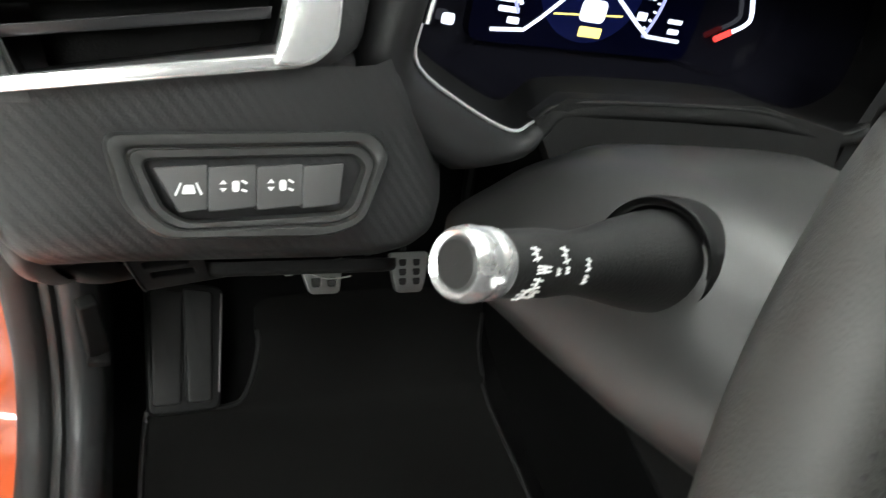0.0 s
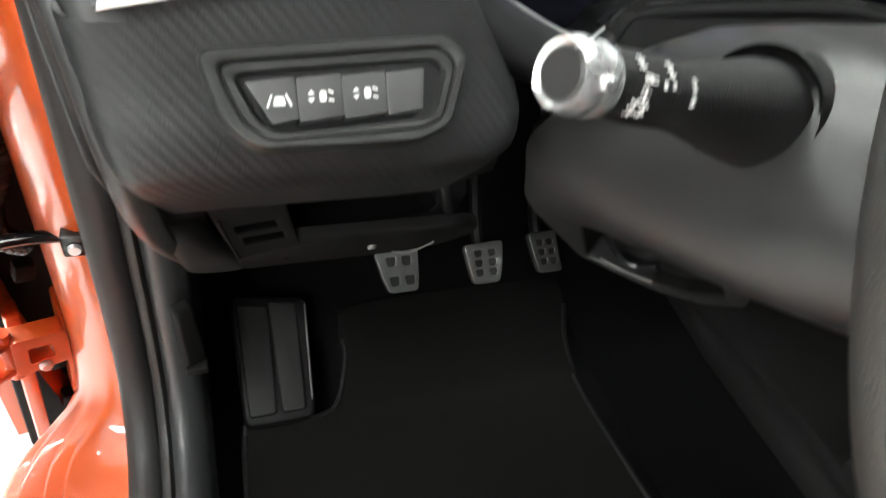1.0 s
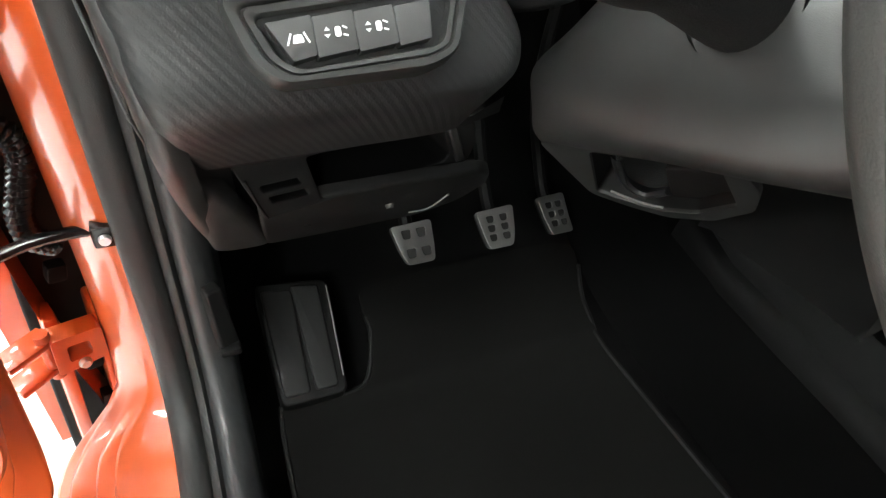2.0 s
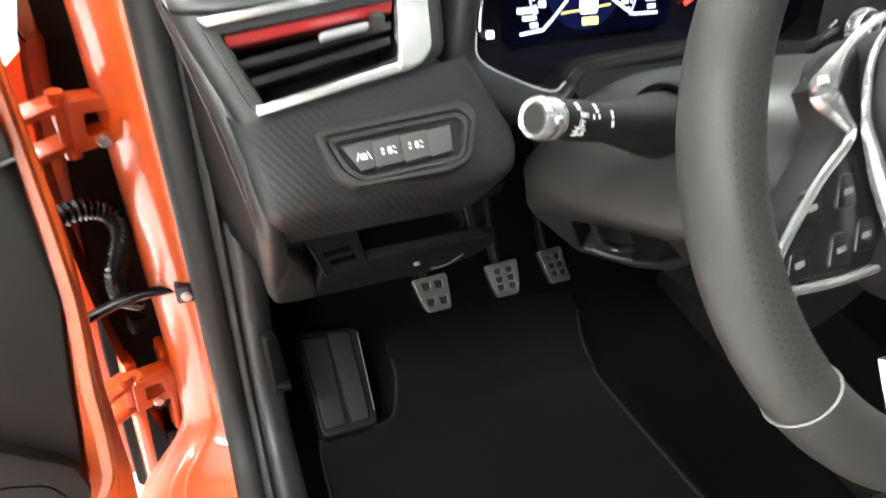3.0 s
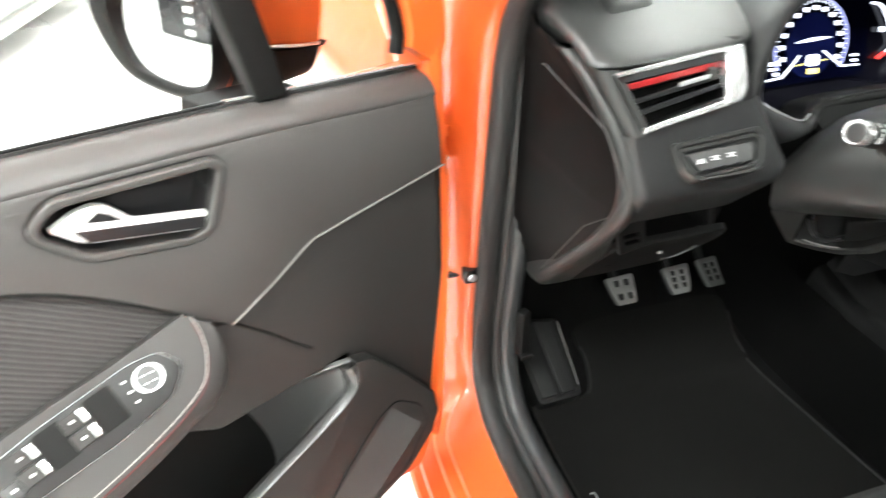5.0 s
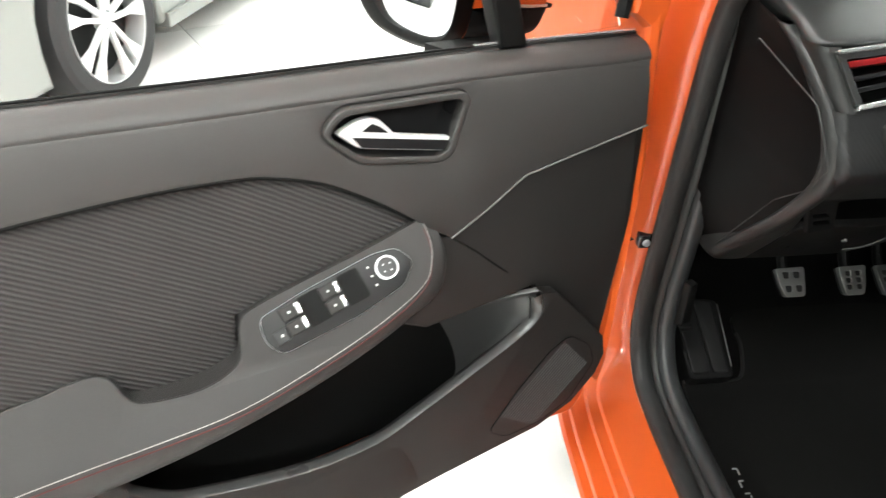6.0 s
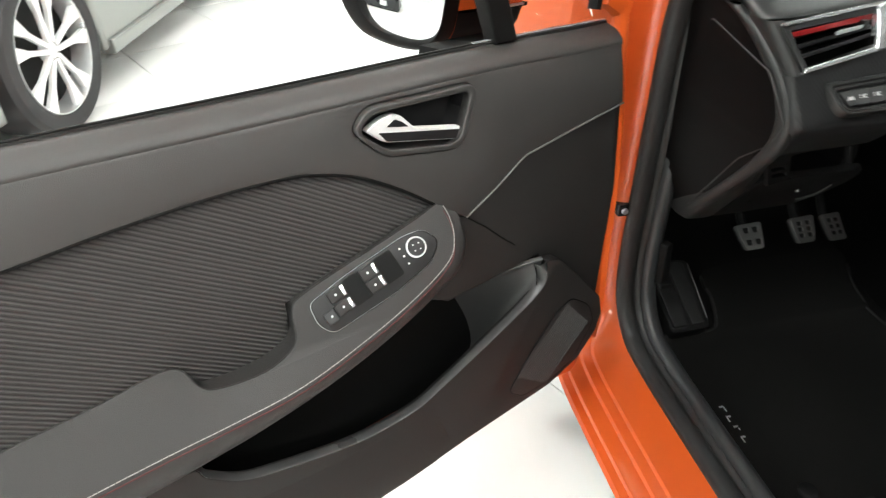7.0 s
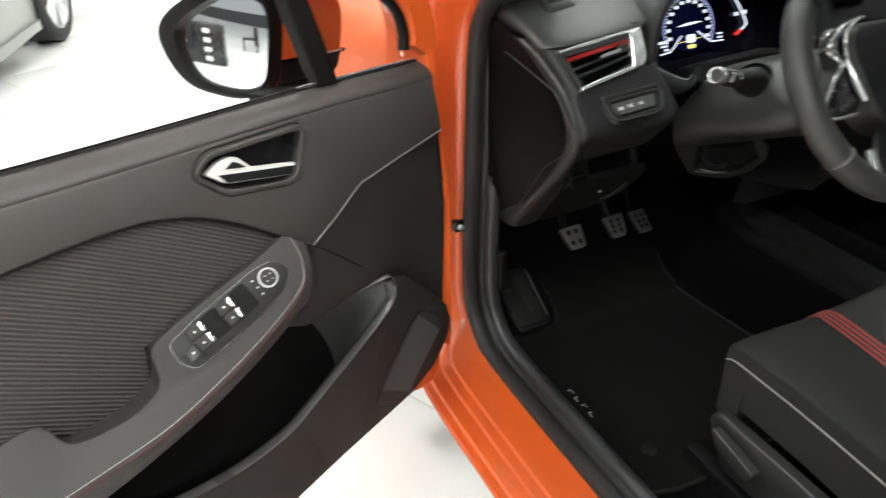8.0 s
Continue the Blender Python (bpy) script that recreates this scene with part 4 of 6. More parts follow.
# lower fascia with the switch strip (ribbed skin); its left edge slants, its right end turns forward
FACE = [(0.405, 0.909), (0.394, 0.888), (0.383, 0.868), (0.380, 0.854), (0.385, 0.842), (0.397, 0.828), (0.413, 0.810), (0.431, 0.7905)]
FXL = (-0.021, -0.017, -0.013, -0.010, -0.008, -0.006, -0.004, -0.002)
FXR = (0.140, 0.166, 0.174, 0.173, 0.170, 0.168, 0.168, 0.170)
rows = []
for t, fwd, dxx in ((0, 0.030, 0.0), (0, 0.016, -0.002), (0, 0.007, 0.0), (0.02, 0.001, 0.002), (0.06, -0.001, 0), (0.2, 0, 0), (0.4, 0, 0), (0.6, 0, 0), (0.8, 0, 0), (0.93, 0.001, 0), (0.98, 0.004, 0.002), (1, 0.010, 0.007), (1, 0.022, 0.013), (1, 0.05, 0.022), (1, 0.10, 0.034)):
    r = []
    for i, ((y, z), xl, xr) in enumerate(zip(FACE, FXL, FXR)):
        x = xl + (xr - xl) * t + dxx
        if i == 0:
            k = min(1.12, max(-0.1, (x + 0.005) / 0.108))
            q = VBL + (VBR - VBL) * k - VN * 0.003 + Vector((0, fwd, 0))
            r.append(Vector((x, q.y, q.z)))
        else:
            r.append(Vector((x, y + fwd + (0.004 if i < 5 else 0.0), z - (0.003 if i < 5 else 0.0) + (0.863 - z) * min(0.5, fwd * 4))))
    rows.append(spline(r, 4))
part("fascia", loft(rows), WEAVE, dash, "dark grey fascia with a diagonal ribbed skin", 70)
# strip left of the vent
rows = []
for dx, fwd in ((-0.012, 0.034), (-0.012, 0.018), (-0.010, 0.008), (-0.006, 0.002), (0.0, -0.001), (0.014, 0.0)):
    rows.append(spline([Vector((VTL.x + dx + (VBL.x - VTL.x) * t - 0.003, VTL.y + (VBL.y - VTL.y) * t + fwd, VTL.z + (VBL.z - VTL.z) * t - 0.002)) - VN * 0.001 for t in (-0.1, 0.2, 0.5, 0.8, 1.02)], 3))
part("vent_surround", loft(rows), PLASTIC_LOW, dash, "grey strip beside the vent", 70)
rows = []
for dx, fwd in ((-0.016, 0.006), (-0.004, 0.003), (0.008, 0.004), (0.014, 0.010), (0.018, 0.022), (0.021, 0.05), (0.024, 0.09)):
    rows.append(spline([p + Vector((dx, fwd, 0)) for p in (VTR + Vector((0, 0.004, 0.006)), VTR, VRM, VBR + Vector((0.006, 0.0, 0)), VBR + Vector((0.014, 0.001, -0.010)))], 4))
part("vent_side", loft(rows), WEAVE, dash, "ribbed skin beside the vent", 70)

# side cap towards the door, between the slanting edge and the pillar
EDGE_D = spline([(-0.046, 0.50, 0.972), (-0.041, 0.470, 0.958), (-0.030, 0.440, 0.930), (-0.020, 0.415, 0.900), (-0.014, 0.400, 0.872), (-0.010, 0.396, 0.845), (-0.007, 0.405, 0.812), (-0.003, 0.445, 0.755), (0.004, 0.515, 0.675), (0.012, 0.585, 0.598)], 4)
rows = [EDGE_D, [p + Vector((-0.004, 0.012, 0)) for p in EDGE_D], [Vector((p.x - 0.012, p.y + 0.05, p.z + (0.01 if p.z < 0.8 else 0.0 if p.z < 0.93 else 0.010))) for p in EDGE_D], [Vector((-0.045, 0.66, 0.62 + (p.z - 0.598) * 1.04)) for p in EDGE_D]]
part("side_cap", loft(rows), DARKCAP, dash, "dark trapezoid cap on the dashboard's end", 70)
rows = [[p + Vector(q) for p in EDGE_D] for q in ((0.012, 0.001, 0.0), (0.004, -0.0030, 0.0), (-0.0020, -0.0010, 0.0), (-0.0056, 0.0050, 0.0), (-0.0074, 0.0120, 0.0), (-0.0070, 0.0170, 0.0), (-0.003, 0.0190, 0.0))]
part("corner_roll", loft(rows), PLASTIC_LOW, dash, "rounded grey corner of the dashboard's end", 70)
# paler than the cap: the seam's edge highlight is put into the colour
part("cap_seam", tube([Vector((p[0] - 0.0028, p[1], p[2])) for p in rounded([(-0.047, 0.545, 0.944), (-0.029, 0.429, 0.9095), (-0.0155, 0.394, 0.852), (-0.0105, 0.4145, 0.816), (-0.009, 0.468, 0.770), (0.004, 0.574, 0.629)], 0.006)][1:-1], 0.0009, 6), SWITCHGREY, dash, "thin seam, paler for its edge highlight")
part("edge_filler", loft([EDGE_D, [p + Vector((0.010, 0.006, 0.0)) for p in EDGE_D], [p + Vector((0.030, 0.022, 0.0)) for p in EDGE_D]]), PLASTIC, dash, "dark strip behind the slanting edge", 70)
LN = Vector((0, -0.764, -0.645)).normalized()


def K(x, t, d=0.0):
    """On the knee panel: t runs down its slope from the slot face."""
    return Vector((x, 0.468, 0.725)) + Vector((0, 0.645, -0.764)) * t + LN * d


def F(x, z, d=0.0):
    """On the upright face with the slots and the cubby, below the fascia."""
    return Vector((x, 0.468 + 0.18 * (x - 0.08), z)) + Vector((0.177, -0.984, 0)) * d


# tapering lower corner of the dashboard, beside the door opening
rows = []
for (y, z), w, xe in zip(((0.424, 0.796), (0.432, 0.781), (0.441, 0.766), (0.454, 0.745), (0.470, 0.721), (0.500, 0.686), (0.533, 0.647), (0.560, 0.615), (0.572, 0.601), (0.579, 0.5945), (0.588, 0.594)),
                         (0.012, 0.016, 0.021, 0.027, 0.033, 0.040, 0.046, 0.050, 0.052, 0.052, 0.05), (-0.004, -0.004, -0.003, -0.002, -0.001, 0.001, 0.003, 0.005, 0.006, 0.007, 0.009)):
    rows.append(spline([Vector((xe + w, y + 0.009, z + 0.006)), Vector((xe + w - 0.003, y + 0.001, z)), Vector((xe + w * 0.55, y - 0.001, z)), Vector((xe + 0.006, y + 0.002, z)), Vector((xe, y + 0.012, z)), Vector((xe - 0.003, y + 0.03, z)), Vector((xe - 0.004, y + 0.07, z + 0.004))], 3))
part("end_moulding", loft(rows), PLASTIC_LOW, dash, "tapering grey lower corner of the dashboard", 70)

# chrome vent frame, slats
part("vent_bevel", slab([VTL + (VBL - VTL) * 0.05, VTR + (VBR - VTR) * 0.05, VBR + (VTR - VBR) * 0.05, VBL + (VTL - VBL) * 0.05], VN, -0.008, 0.0012, 0.0, holes=[vent_in]), PLASTIC_GLOSS, dash, "dark inner bevel of the vent")
part("vent_bar_top", slab([VTL + VN * 0.001, VTR, VTR + (VBR - VTR) * 0.07, VTL + (VBL - VTL) * 0.07 + Vector((0.003, 0, 0))], VN, -0.004, 0.0045, 0.0015), CHROME, dash, "chrome bar above the vent")
part("vent_bar_bottom", slab([VBL, VBL + (VTL - VBL) * 0.10 + Vector((0.004, 0, 0)), VBR + (VTR - VBR) * 0.12, VRM + (VBR - VRM) * 0.4, VBR], VN, -0.004, 0.0045, 0.0015), CHROME, dash, "chrome bar below the vent")
part("vent_bar_side", slab(rounded([VTR, VRM, VBR + Vector((0.004, 0, 0.0008)), VBR + Vector((-0.012, 0, 0)), VBR + (VTR - VBR) * 0.16 + Vector((-0.012, 0, 0)), VTR + Vector((-0.021, -0.002, -0.006))], 0.006), VN, -0.004, 0.007, 0.002), CHROME, dash, "broad chrome side of the vent")
rows = [[p + VN * d for p in vent_in] for d in (0.002, -0.045)]
b = loft(rows, wrap=True)
b.faces.new([b.verts.new(p) for p in rows[1]])
part("vent_box", b, PLASTIC_BLACK, dash, "black inside of the vent")
L0, L1, R0, R1 = vent_in[0], vent_in[3], vent_in[1], vent_in[2]
rim_l = slab([VTL + (VBL - VTL) * 0.1, vent_in[0], vent_in[3], VBL + (VTL - VBL) * 0.1], VN, -0.01, 0.0025, 0.001)
part("vent_edge", rim_l, PLASTIC_LOW, dash, "grey left edge of the vent")
for t, mat, r, lab in ((0.10, RED, 0.0036, "red upper slat"), (0.42, PLASTIC_GLOSS, 0.0028, "black slat"), (0.68, PLASTIC_GLOSS, 0.0028, "black slat")):
    a, c = L0.lerp(L1, t), R0.lerp(R1, t)
    part("slat", slab([a + Vector((0.001, 0, r)), c + Vector((-0.004, 0, r)), c + Vector((-0.004, 0, -r)), a + Vector((0.001, 0, -r))], VN, -0.022, -0.001, 0.0008), mat, dash, lab)
a, c = L0.lerp(L1, 0.36), R0.lerp(R1, 0.36)
part("vent_tab", slab(rounded([a.lerp(c, 0.50) + Vector((0, 0, 0.0035)), a.lerp(c, 0.80) + Vector((0, 0, 0.003)), a.lerp(c, 0.80) - Vector((0, 0, 0.0015)), a.lerp(c, 0.50) - Vector((0, 0, 0.002))], 0.001), VN, -0.002, 0.006, 0.001), SATIN, dash, "silver vent tab")
part("vent_wheel", block(L0.lerp(R0, 0.88) + (R1 - R0) * 0.28 - VN * 0.003, (0.010, 0.010, 0.012), None, 0.002), PLASTIC_LOW, dash, "small vent wheel")

# switch strip in its frame
SN = Vector((0.0, -0.751, 0.660)).normalized()


def S(x, t, d=0.0):
    """On the switch plane: x to the right, t down its slope from the frame's top edge."""
    return Vector((x, 0.404, 0.893)) + Vector((0, -0.660, -0.751)) * t + Vector((0, 0.03, 0.034)) * (x - 0.034) + SN * d


fr_out = rounded([S(0.028, -0.0045), S(0.140, -0.0065), S(0.149, 0.004), S(0.137, 0.036), S(0.120, 0.0415), S(0.049, 0.0385), S(0.036, 0.025)], 0.007)
fr_in = rounded([S(0.0425, 0.0065), S(0.131, 0.005), S(0.137, 0.010), S(0.131, 0.028), S(0.126, 0.031), S(0.060, 0.0325), S(0.0515, 0.027)], 0.005)
rows = []
for t, d in ((-0.10, -0.006), (-0.03, 0.0040), (0.10, 0.0068), (0.42, 0.0068), (0.50, 0.0056), (0.54, 0.0034), (0.60, 0.0034), (0.64, 0.0052), (0.90, 0.0050), (0.98, 0.0034), (1.02, -0.010)):
    rows.append([a.lerp(c, t) + SN * d for a, c in zip(fr_out, fr_in)])
sf = part("switch_frame", loft(rows, wrap=True), PLASTIC_LOW, dash, "raised stepped frame round the switches", 50)
part("switch_backing", slab(fr_in, SN, -0.010, -0.007), PLASTIC_BLACK, sf, "dark gap round the switches")
xs = (0.047, 0.0685, 0.0885, 0.1085, 0.1275)
for i in range(4):
    a, c = xs[i] + 0.00006, xs[i + 1] - 0.00006
    pts = [S(a, 0.0095), S(c, 0.0085), S(c - (0.002 if i == 3 else 0), 0.027), S(a + (0.010 if i == 0 else 0.0), 0.0285)]
    s = part("switch", slab([p + SN * 0.0020 for p in rounded(pts, 0.0012)], SN, -0.010, 0.0015, 0.0004), SWITCHGREY, dash, "grey push switch" if i < 3 else "blank switch cover")
    if i < 3:
        m = (a + c) / 2 + (0.003 if i == 0 else 0.0005)
        bm = None
        if i == 0:
            bm = tube([S(m - 0.006, 0.0215, 0.0016), S(m - 0.0035, 0.0155, 0.0016)], 0.0006, 5, bm=bm)
            bm = tube([S(m + 0.006, 0.0215, 0.0016), S(m + 0.0035, 0.0155, 0.0016)], 0.0006, 5, bm=bm)
            bm = slab(rounded([S(m - 0.0032, 0.021), S(m + 0.0032, 0.021), S(m + 0.0022, 0.0165), S(m - 0.0022, 0.0165)], 0.001), SN, 0.0015, 0.0020, bm=bm)
        else:
            bm = slab([S(m - 0.0070, 0.0165), S(m - 0.0035, 0.0165), S(m - 0.0052, 0.0145)], SN, 0.0015, 0.002, bm=bm)
            bm = slab([S(m - 0.0070, 0.0185), S(m - 0.0035, 0.0185), S(m - 0.0052, 0.0205)], SN, 0.0015, 0.002, bm=bm)
            bm = slab(rounded([S(m - 0.001, 0.0150), S(m + 0.0025, 0.0150), S(m + 0.0025, 0.0205), S(m - 0.001, 0.0205)], 0.0015), SN, 0.0015, 0.002, bm=bm)
            bm = tube([S(m + 0.0035, 0.0150, 0.0016), S(m + 0.0062, 0.0165, 0.0016)], 0.0006, 5, bm=bm)
            bm = tube([S(m + 0.0035, 0.0195, 0.0016), S(m + 0.0062, 0.0205, 0.0016)], 0.0006, 5, bm=bm)
        mid_s = S(m, 0.018)
        bm.transform(Matrix.Translation(SN * 0.0022 + mid_s) @ Matrix.Scale(0.86, 4) @ Matrix.Translation(-mid_s))
        part("symbol", bm, MARK, s, "white printed symbol")

# underside with slots and the open cubby, their shade put into darker plastics
rows = []
for x, dy in ((0.002, 0.0), (0.02, 0.0), (0.06, 0.0), (0.12, 0.004), (0.18, 0.012), (0.212, 0.03)):
    f = F(max(x, 0.03), 0.76)
    rows.append(spline([Vector((x, 0.428 + dy, 0.7945)), Vector((x, 0.437 + dy * 0.8, 0.785)), Vector((x, 0.450 + dy * 0.5, 0.777)), Vector((x, f.y + 0.001, 0.767)), Vector((x, f.y + 0.006, 0.763))], 3))
part("fascia_return", loft(rows), KNEEGREY, dash, "rolled underside of the fascia, its shade in the colour", 70)
cubby = rounded([F(0.0750, 0.7620), F(0.130, 0.7630), F(0.180, 0.7630), F(0.189, 0.730), F(0.183, 0.7250), F(0.0845, 0.7245)], 0.003)
slots = [rounded([F(0.0426, 0.7490), F(0.0690, 0.7478), F(0.0708, 0.7422), F(0.0448, 0.7434)], 0.0015), rounded([F(0.0475, 0.7382), F(0.0736, 0.7368), F(0.0752, 0.7312), F(0.0498, 0.7326)], 0.0015)]
part("slot_face", slab([F(0.026, 0.770), F(0.205, 0.770), F(0.213, 0.735), F(0.207, 0.7205), F(0.044, 0.7205)], (0.177, -0.984, 0), -0.006, 0.0, 0.0015, holes=[cubby, *slots]), KNEEGREY, dash, "grey face with two slots and a cubby, darkened for shade")
part("face_groove", tube([F(0.0335, 0.757, 0.0004), F(0.040, 0.735, 0.0004), F(0.045, 0.722, 0.0004)], 0.0011, 6), PLASTIC_BLACK, dash, "dark joint beside the slots")
knee = [K(0.040, 0.0), K(0.206, 0.0), K(0.224, 0.02), K(0.236, 0.06), K(0.232, 0.12), K(0.205, 0.166), K(0.12, 0.174), K(0.052, 0.175), K(0.047, 0.10)]
part("knee_panel", slab(rounded(knee, 0.012), LN, -0.010, 0.0, 0.004), KNEEGREY, dash, "grey panel below the fascia, darkened for shade")
# black plastic carries the shade inside the cubby and the slots
FD = Vector((-0.177, 0.984, 0))
rows = [[p + FD * 0.004 for p in cubby], [p + FD * 0.085 for p in cubby]]
b = loft(rows, wrap=True)
b.faces.new([b.verts.new(p) for p in rows[1]])
part("cubby", b, PLASTIC_BLACK, dash, "open storage cubby, black for the shade inside")
for s in slots:
    rows = [[p + FD * 0.004 for p in s], [p + FD * 0.03 for p in s]]
    b = loft(rows, wrap=True)
    b.faces.new([b.verts.new(p) for p in rows[1]])
    part("slot", b, PLASTIC_BLACK, dash, "slot, black for the shade inside")
part("cubby_side", slab(rounded([F(0.1835, 0.7565), F(0.191, 0.7575), F(0.203, 0.7225), F(0.195, 0.7215)], 0.003), (0.177, -0.984, 0), -0.012, 0.004, 0.003), PLASTIC_LOW, dash, "grey side of the cubby")
part("panel_screw", turned(K(0.1515, 0.0755, 0.0), LN, [(1e-4, 0.003), (0.0032, 0.003), (0.004, 0.0)], 12), SEAM, dash, "pale screw head")
part("release_cord", tube(spline([K(0.180, 0.120, 0.003), K(0.189, 0.090, 0.007), K(0.1976, 0.056, 0.004)], 5), 0.0008, 6), PIPING, dash, "thin grey wire")
part("panel_hole", turned(K(0.085, 0.105, 0.0), LN, [(1e-4, 0.0008), (0.003, 0.0008), (0.003, 0.0)], 10), PLASTIC_BLACK, dash, "small dark hole")

# upper pad with the demister vent
rows = []
for x, s, dz in ((-0.030, 0.190, -0.040), (-0.038, 0.150, -0.028), (-0.0425, 0.112, -0.018), (-0.0435, 0.080, -0.010), (-0.042, 0.054, -0.005), (-0.037, 0.033, -0.002), (-0.028, 0.016, 0.0), (-0.014, 0.005, 0.0), (0.004, 0.0, 0.0), (0.03, 0.0, 0.0), (0.06, 0.0, 0.0), (0.10, 0.0, 0.0), (0.135, 0.02, 0.0), (0.16, 0.10, 0.004)):
    base = [(1.02, 1.062), (0.86, 1.060), (0.72, 1.044), (0.60, 1.024), (0.52, 1.006), (0.475, 0.992), (0.452, 0.982), (0.445, 0.975), (0.452, 0.970)]
    cy, cz = 0.72, 0.985
    rows.append(spline([Vector((x, y + (cy - y) * s * (1 if y < 0.7 else 0), z + (cz - z) * s + dz * min(1, max(0.25, (y - 0.44) / 0.10)) + 0.09 * (x - 0.06))) for y, z in base], 4))
part("upper_pad", loft(rows), PLASTIC_TOP, dash, "grey grained dashboard top", 70)
tv = [Vector((0.014, 0.524, 1.0062)), Vector((0.047, 0.526, 1.0092)), Vector((0.078, 0.66, 1.0412)), Vector((0.038, 0.66, 1.0380))]
TN = (tv[1] - tv[0]).cross(tv[3] - tv[0]).normalized()
tv_in = rounded(tv, 0.004)
tv_out = rounded([tv[0] + Vector((-0.010, -0.011, -0.005)), tv[1] + Vector((0.014, -0.009, -0.004)), tv[2] + Vector((0.016, 0.01, 0.0)), tv[3] + Vector((-0.010, 0.01, -0.001))], 0.010)
rows = [[p.lerp(q, t) + TN * d for p, q in zip(tv_out, tv_in)] for t, d in ((-0.35, -0.006), (0.0, 0.0), (0.35, 0.0030), (0.80, 0.0046), (0.97, 0.0042), (1.0, -0.004))]
part("demister_frame", loft(rows, wrap=True), PLASTIC_TOP, dash, "grey moulded frame of the demister vent", 60)
# pad is not cut open; a black plate stands for the opening's darkness
part("demister_plate", slab(tv_in, TN, -0.006, -0.0008), PLASTIC_BLACK, dash, "black plate for the dark demister opening")
for k in range(6):
    t = (k + 0.7) / 6.2
    a, c = tv[0].lerp(tv[3], t), tv[1].lerp(tv[2], t)
    part("demister_slat", slab([a, c, c + (tv[2] - tv[1]) * 0.045, a + (tv[3] - tv[0]) * 0.045], TN, -0.004, 0.0006, 0.0004), PLASTIC, dash)

# centre and passenger side, seen past the wheel
rows = []
for x, s in ((0.525, 0.10), (0.545, 0.0), (0.72, 0.0), (1.43, 0.0)):
    rows.append(spline([Vector((x, y + s * 0.2, z)) for y, z in ((0.98, 1.0), (0.66, 1.045), (0.50, 1.015), (0.455, 0.985), (0.44, 0.95), (0.43, 0.90), (0.42, 0.86), (0.43, 0.80), (0.47, 0.70), (0.50, 0.55))], 3))
part("centre_panel", loft(rows), PLASTIC, dash, "dark grey centre panel", 60)
rows = []
for x in (0.14, 0.35, 0.54):
    rows.append([Vector((x, y, z)) for y, z in ((1.02, 1.05), (0.80, 1.06), (0.66, 1.062))])
part("rear_top", loft(rows), PLASTIC_TOP, dash, "grey dashboard top behind the instruments")
b = turned((0.553, 0.428, 0.914), (0, -0.95, 0.25), [(0.0125, 0.0), (0.0125, 0.006), (0.0155, 0.007), (0.018, 0.003), (0.018, -0.004)], 28)
start = part("start_button", turned((0.553, 0.428, 0.914), (0, -0.95, 0.25), [(1e-4, 0.005), (0.011, 0.005), (0.0125, 0.002), (0.0125, -0.002)], 24), PLASTIC_GLOSS, dash, "round start button")
part("button_ring", b, CHROME, start, "chrome ring")
part("symbol", block((0.553, 0.4225, 0.9155), (0.008, 0.0012, 0.007), pose(0, 0, 0, -15), 0.0004), LIT, start, "lit white symbol")
part("centre_vent_slit", block((0.60, 0.442, 0.985), (0.10, 0.012, 0.022), pose(0, 0, 0, -20), 0.003), PLASTIC_BLACK, dash, "black centre vent")
part("centre_vent_strip", block((0.60, 0.437, 0.995), (0.10, 0.004, 0.005), pose(0, 0, 0, -20), 0.001), RED, dash, "red upper slat of the centre vent")
part("centre_vent_tab", block((0.578, 0.434, 0.980), (0.022, 0.006, 0.004), pose(0, 0, 0, -20), 0.001), SATIN, dash, "silver vent tab")

# ---- instrument cluster ----
cluster = thing("instrument_cluster", (0.34, 0.46, 0.88), "lit digital instrument cluster in a black hooded bezel", "instrument cluster")
CN = Vector((0, -0.954, 0.301))


def C(x, z, d=0.0):
    """On the rim of the hood: x to the right, z up, d towards the driver."""
    return Vector((x, 0.47 + (z - 0.98) * 0.301 / 0.954, z)) + CN * d


def G(x, z, d=0.0):
    """On the lit display, deep behind the rim."""
    return C(x, z, d - 0.058)


bez = spline([(0.1675, 0.935), (0.175, 0.970), (0.197, 0.998), (0.236, 1.018), (0.30, 1.031), (0.42, 1.036), (0.51, 1.020), (0.538, 0.98), (0.545, 0.93), (0.535, 0.912), (0.503, 0.899), (0.455, 0.904), (0.414, 0.909), (0.335, 0.908), (0.262, 0.903), (0.245, 0.892), (0.232, 0.886), (0.200, 0.898), (0.170, 0.915)], 4, closed=True)
part("screen", slab([G(p.x + 0.022, p.y - 0.004, -0.004) for p in bez], CN, -0.012, 0.0), SCREEN, cluster, "black glossy display cover")
part("inner_wall", loft([[C(p.x, p.y, 0.001) for p in bez], [C(p.x + 0.003, p.y - 0.001, -0.012) for p in bez], [G(p.x + 0.022, p.y - 0.004, -0.004) for p in bez]], wrap=True), PLASTIC_BLACK, cluster, "black funnel between rim and display", 70)
cc = Vector((0.345, 0.965))
part("trim_line", tube([C(cc.x + (p.x - cc.x) * 0.99, cc.y + (p.y - cc.y) * 0.985, 0.006) for p in bez[:38]], 0.0015, 6), CHROME, cluster, "thin grey trim round the display")
part("lower_line", tube([C(p.x, p.y, 0.004) for p in bez[37:61]], 0.0009, 6), PLASTIC_LOW, cluster, "dark lower edge of the display")
part("corner_line", tube([C(p.x, p.y, 0.004) for p in bez[60:] + bez[:1]], 0.0010, 6), SATIN, cluster, "thin grey trim at the lower corner")
rows = []
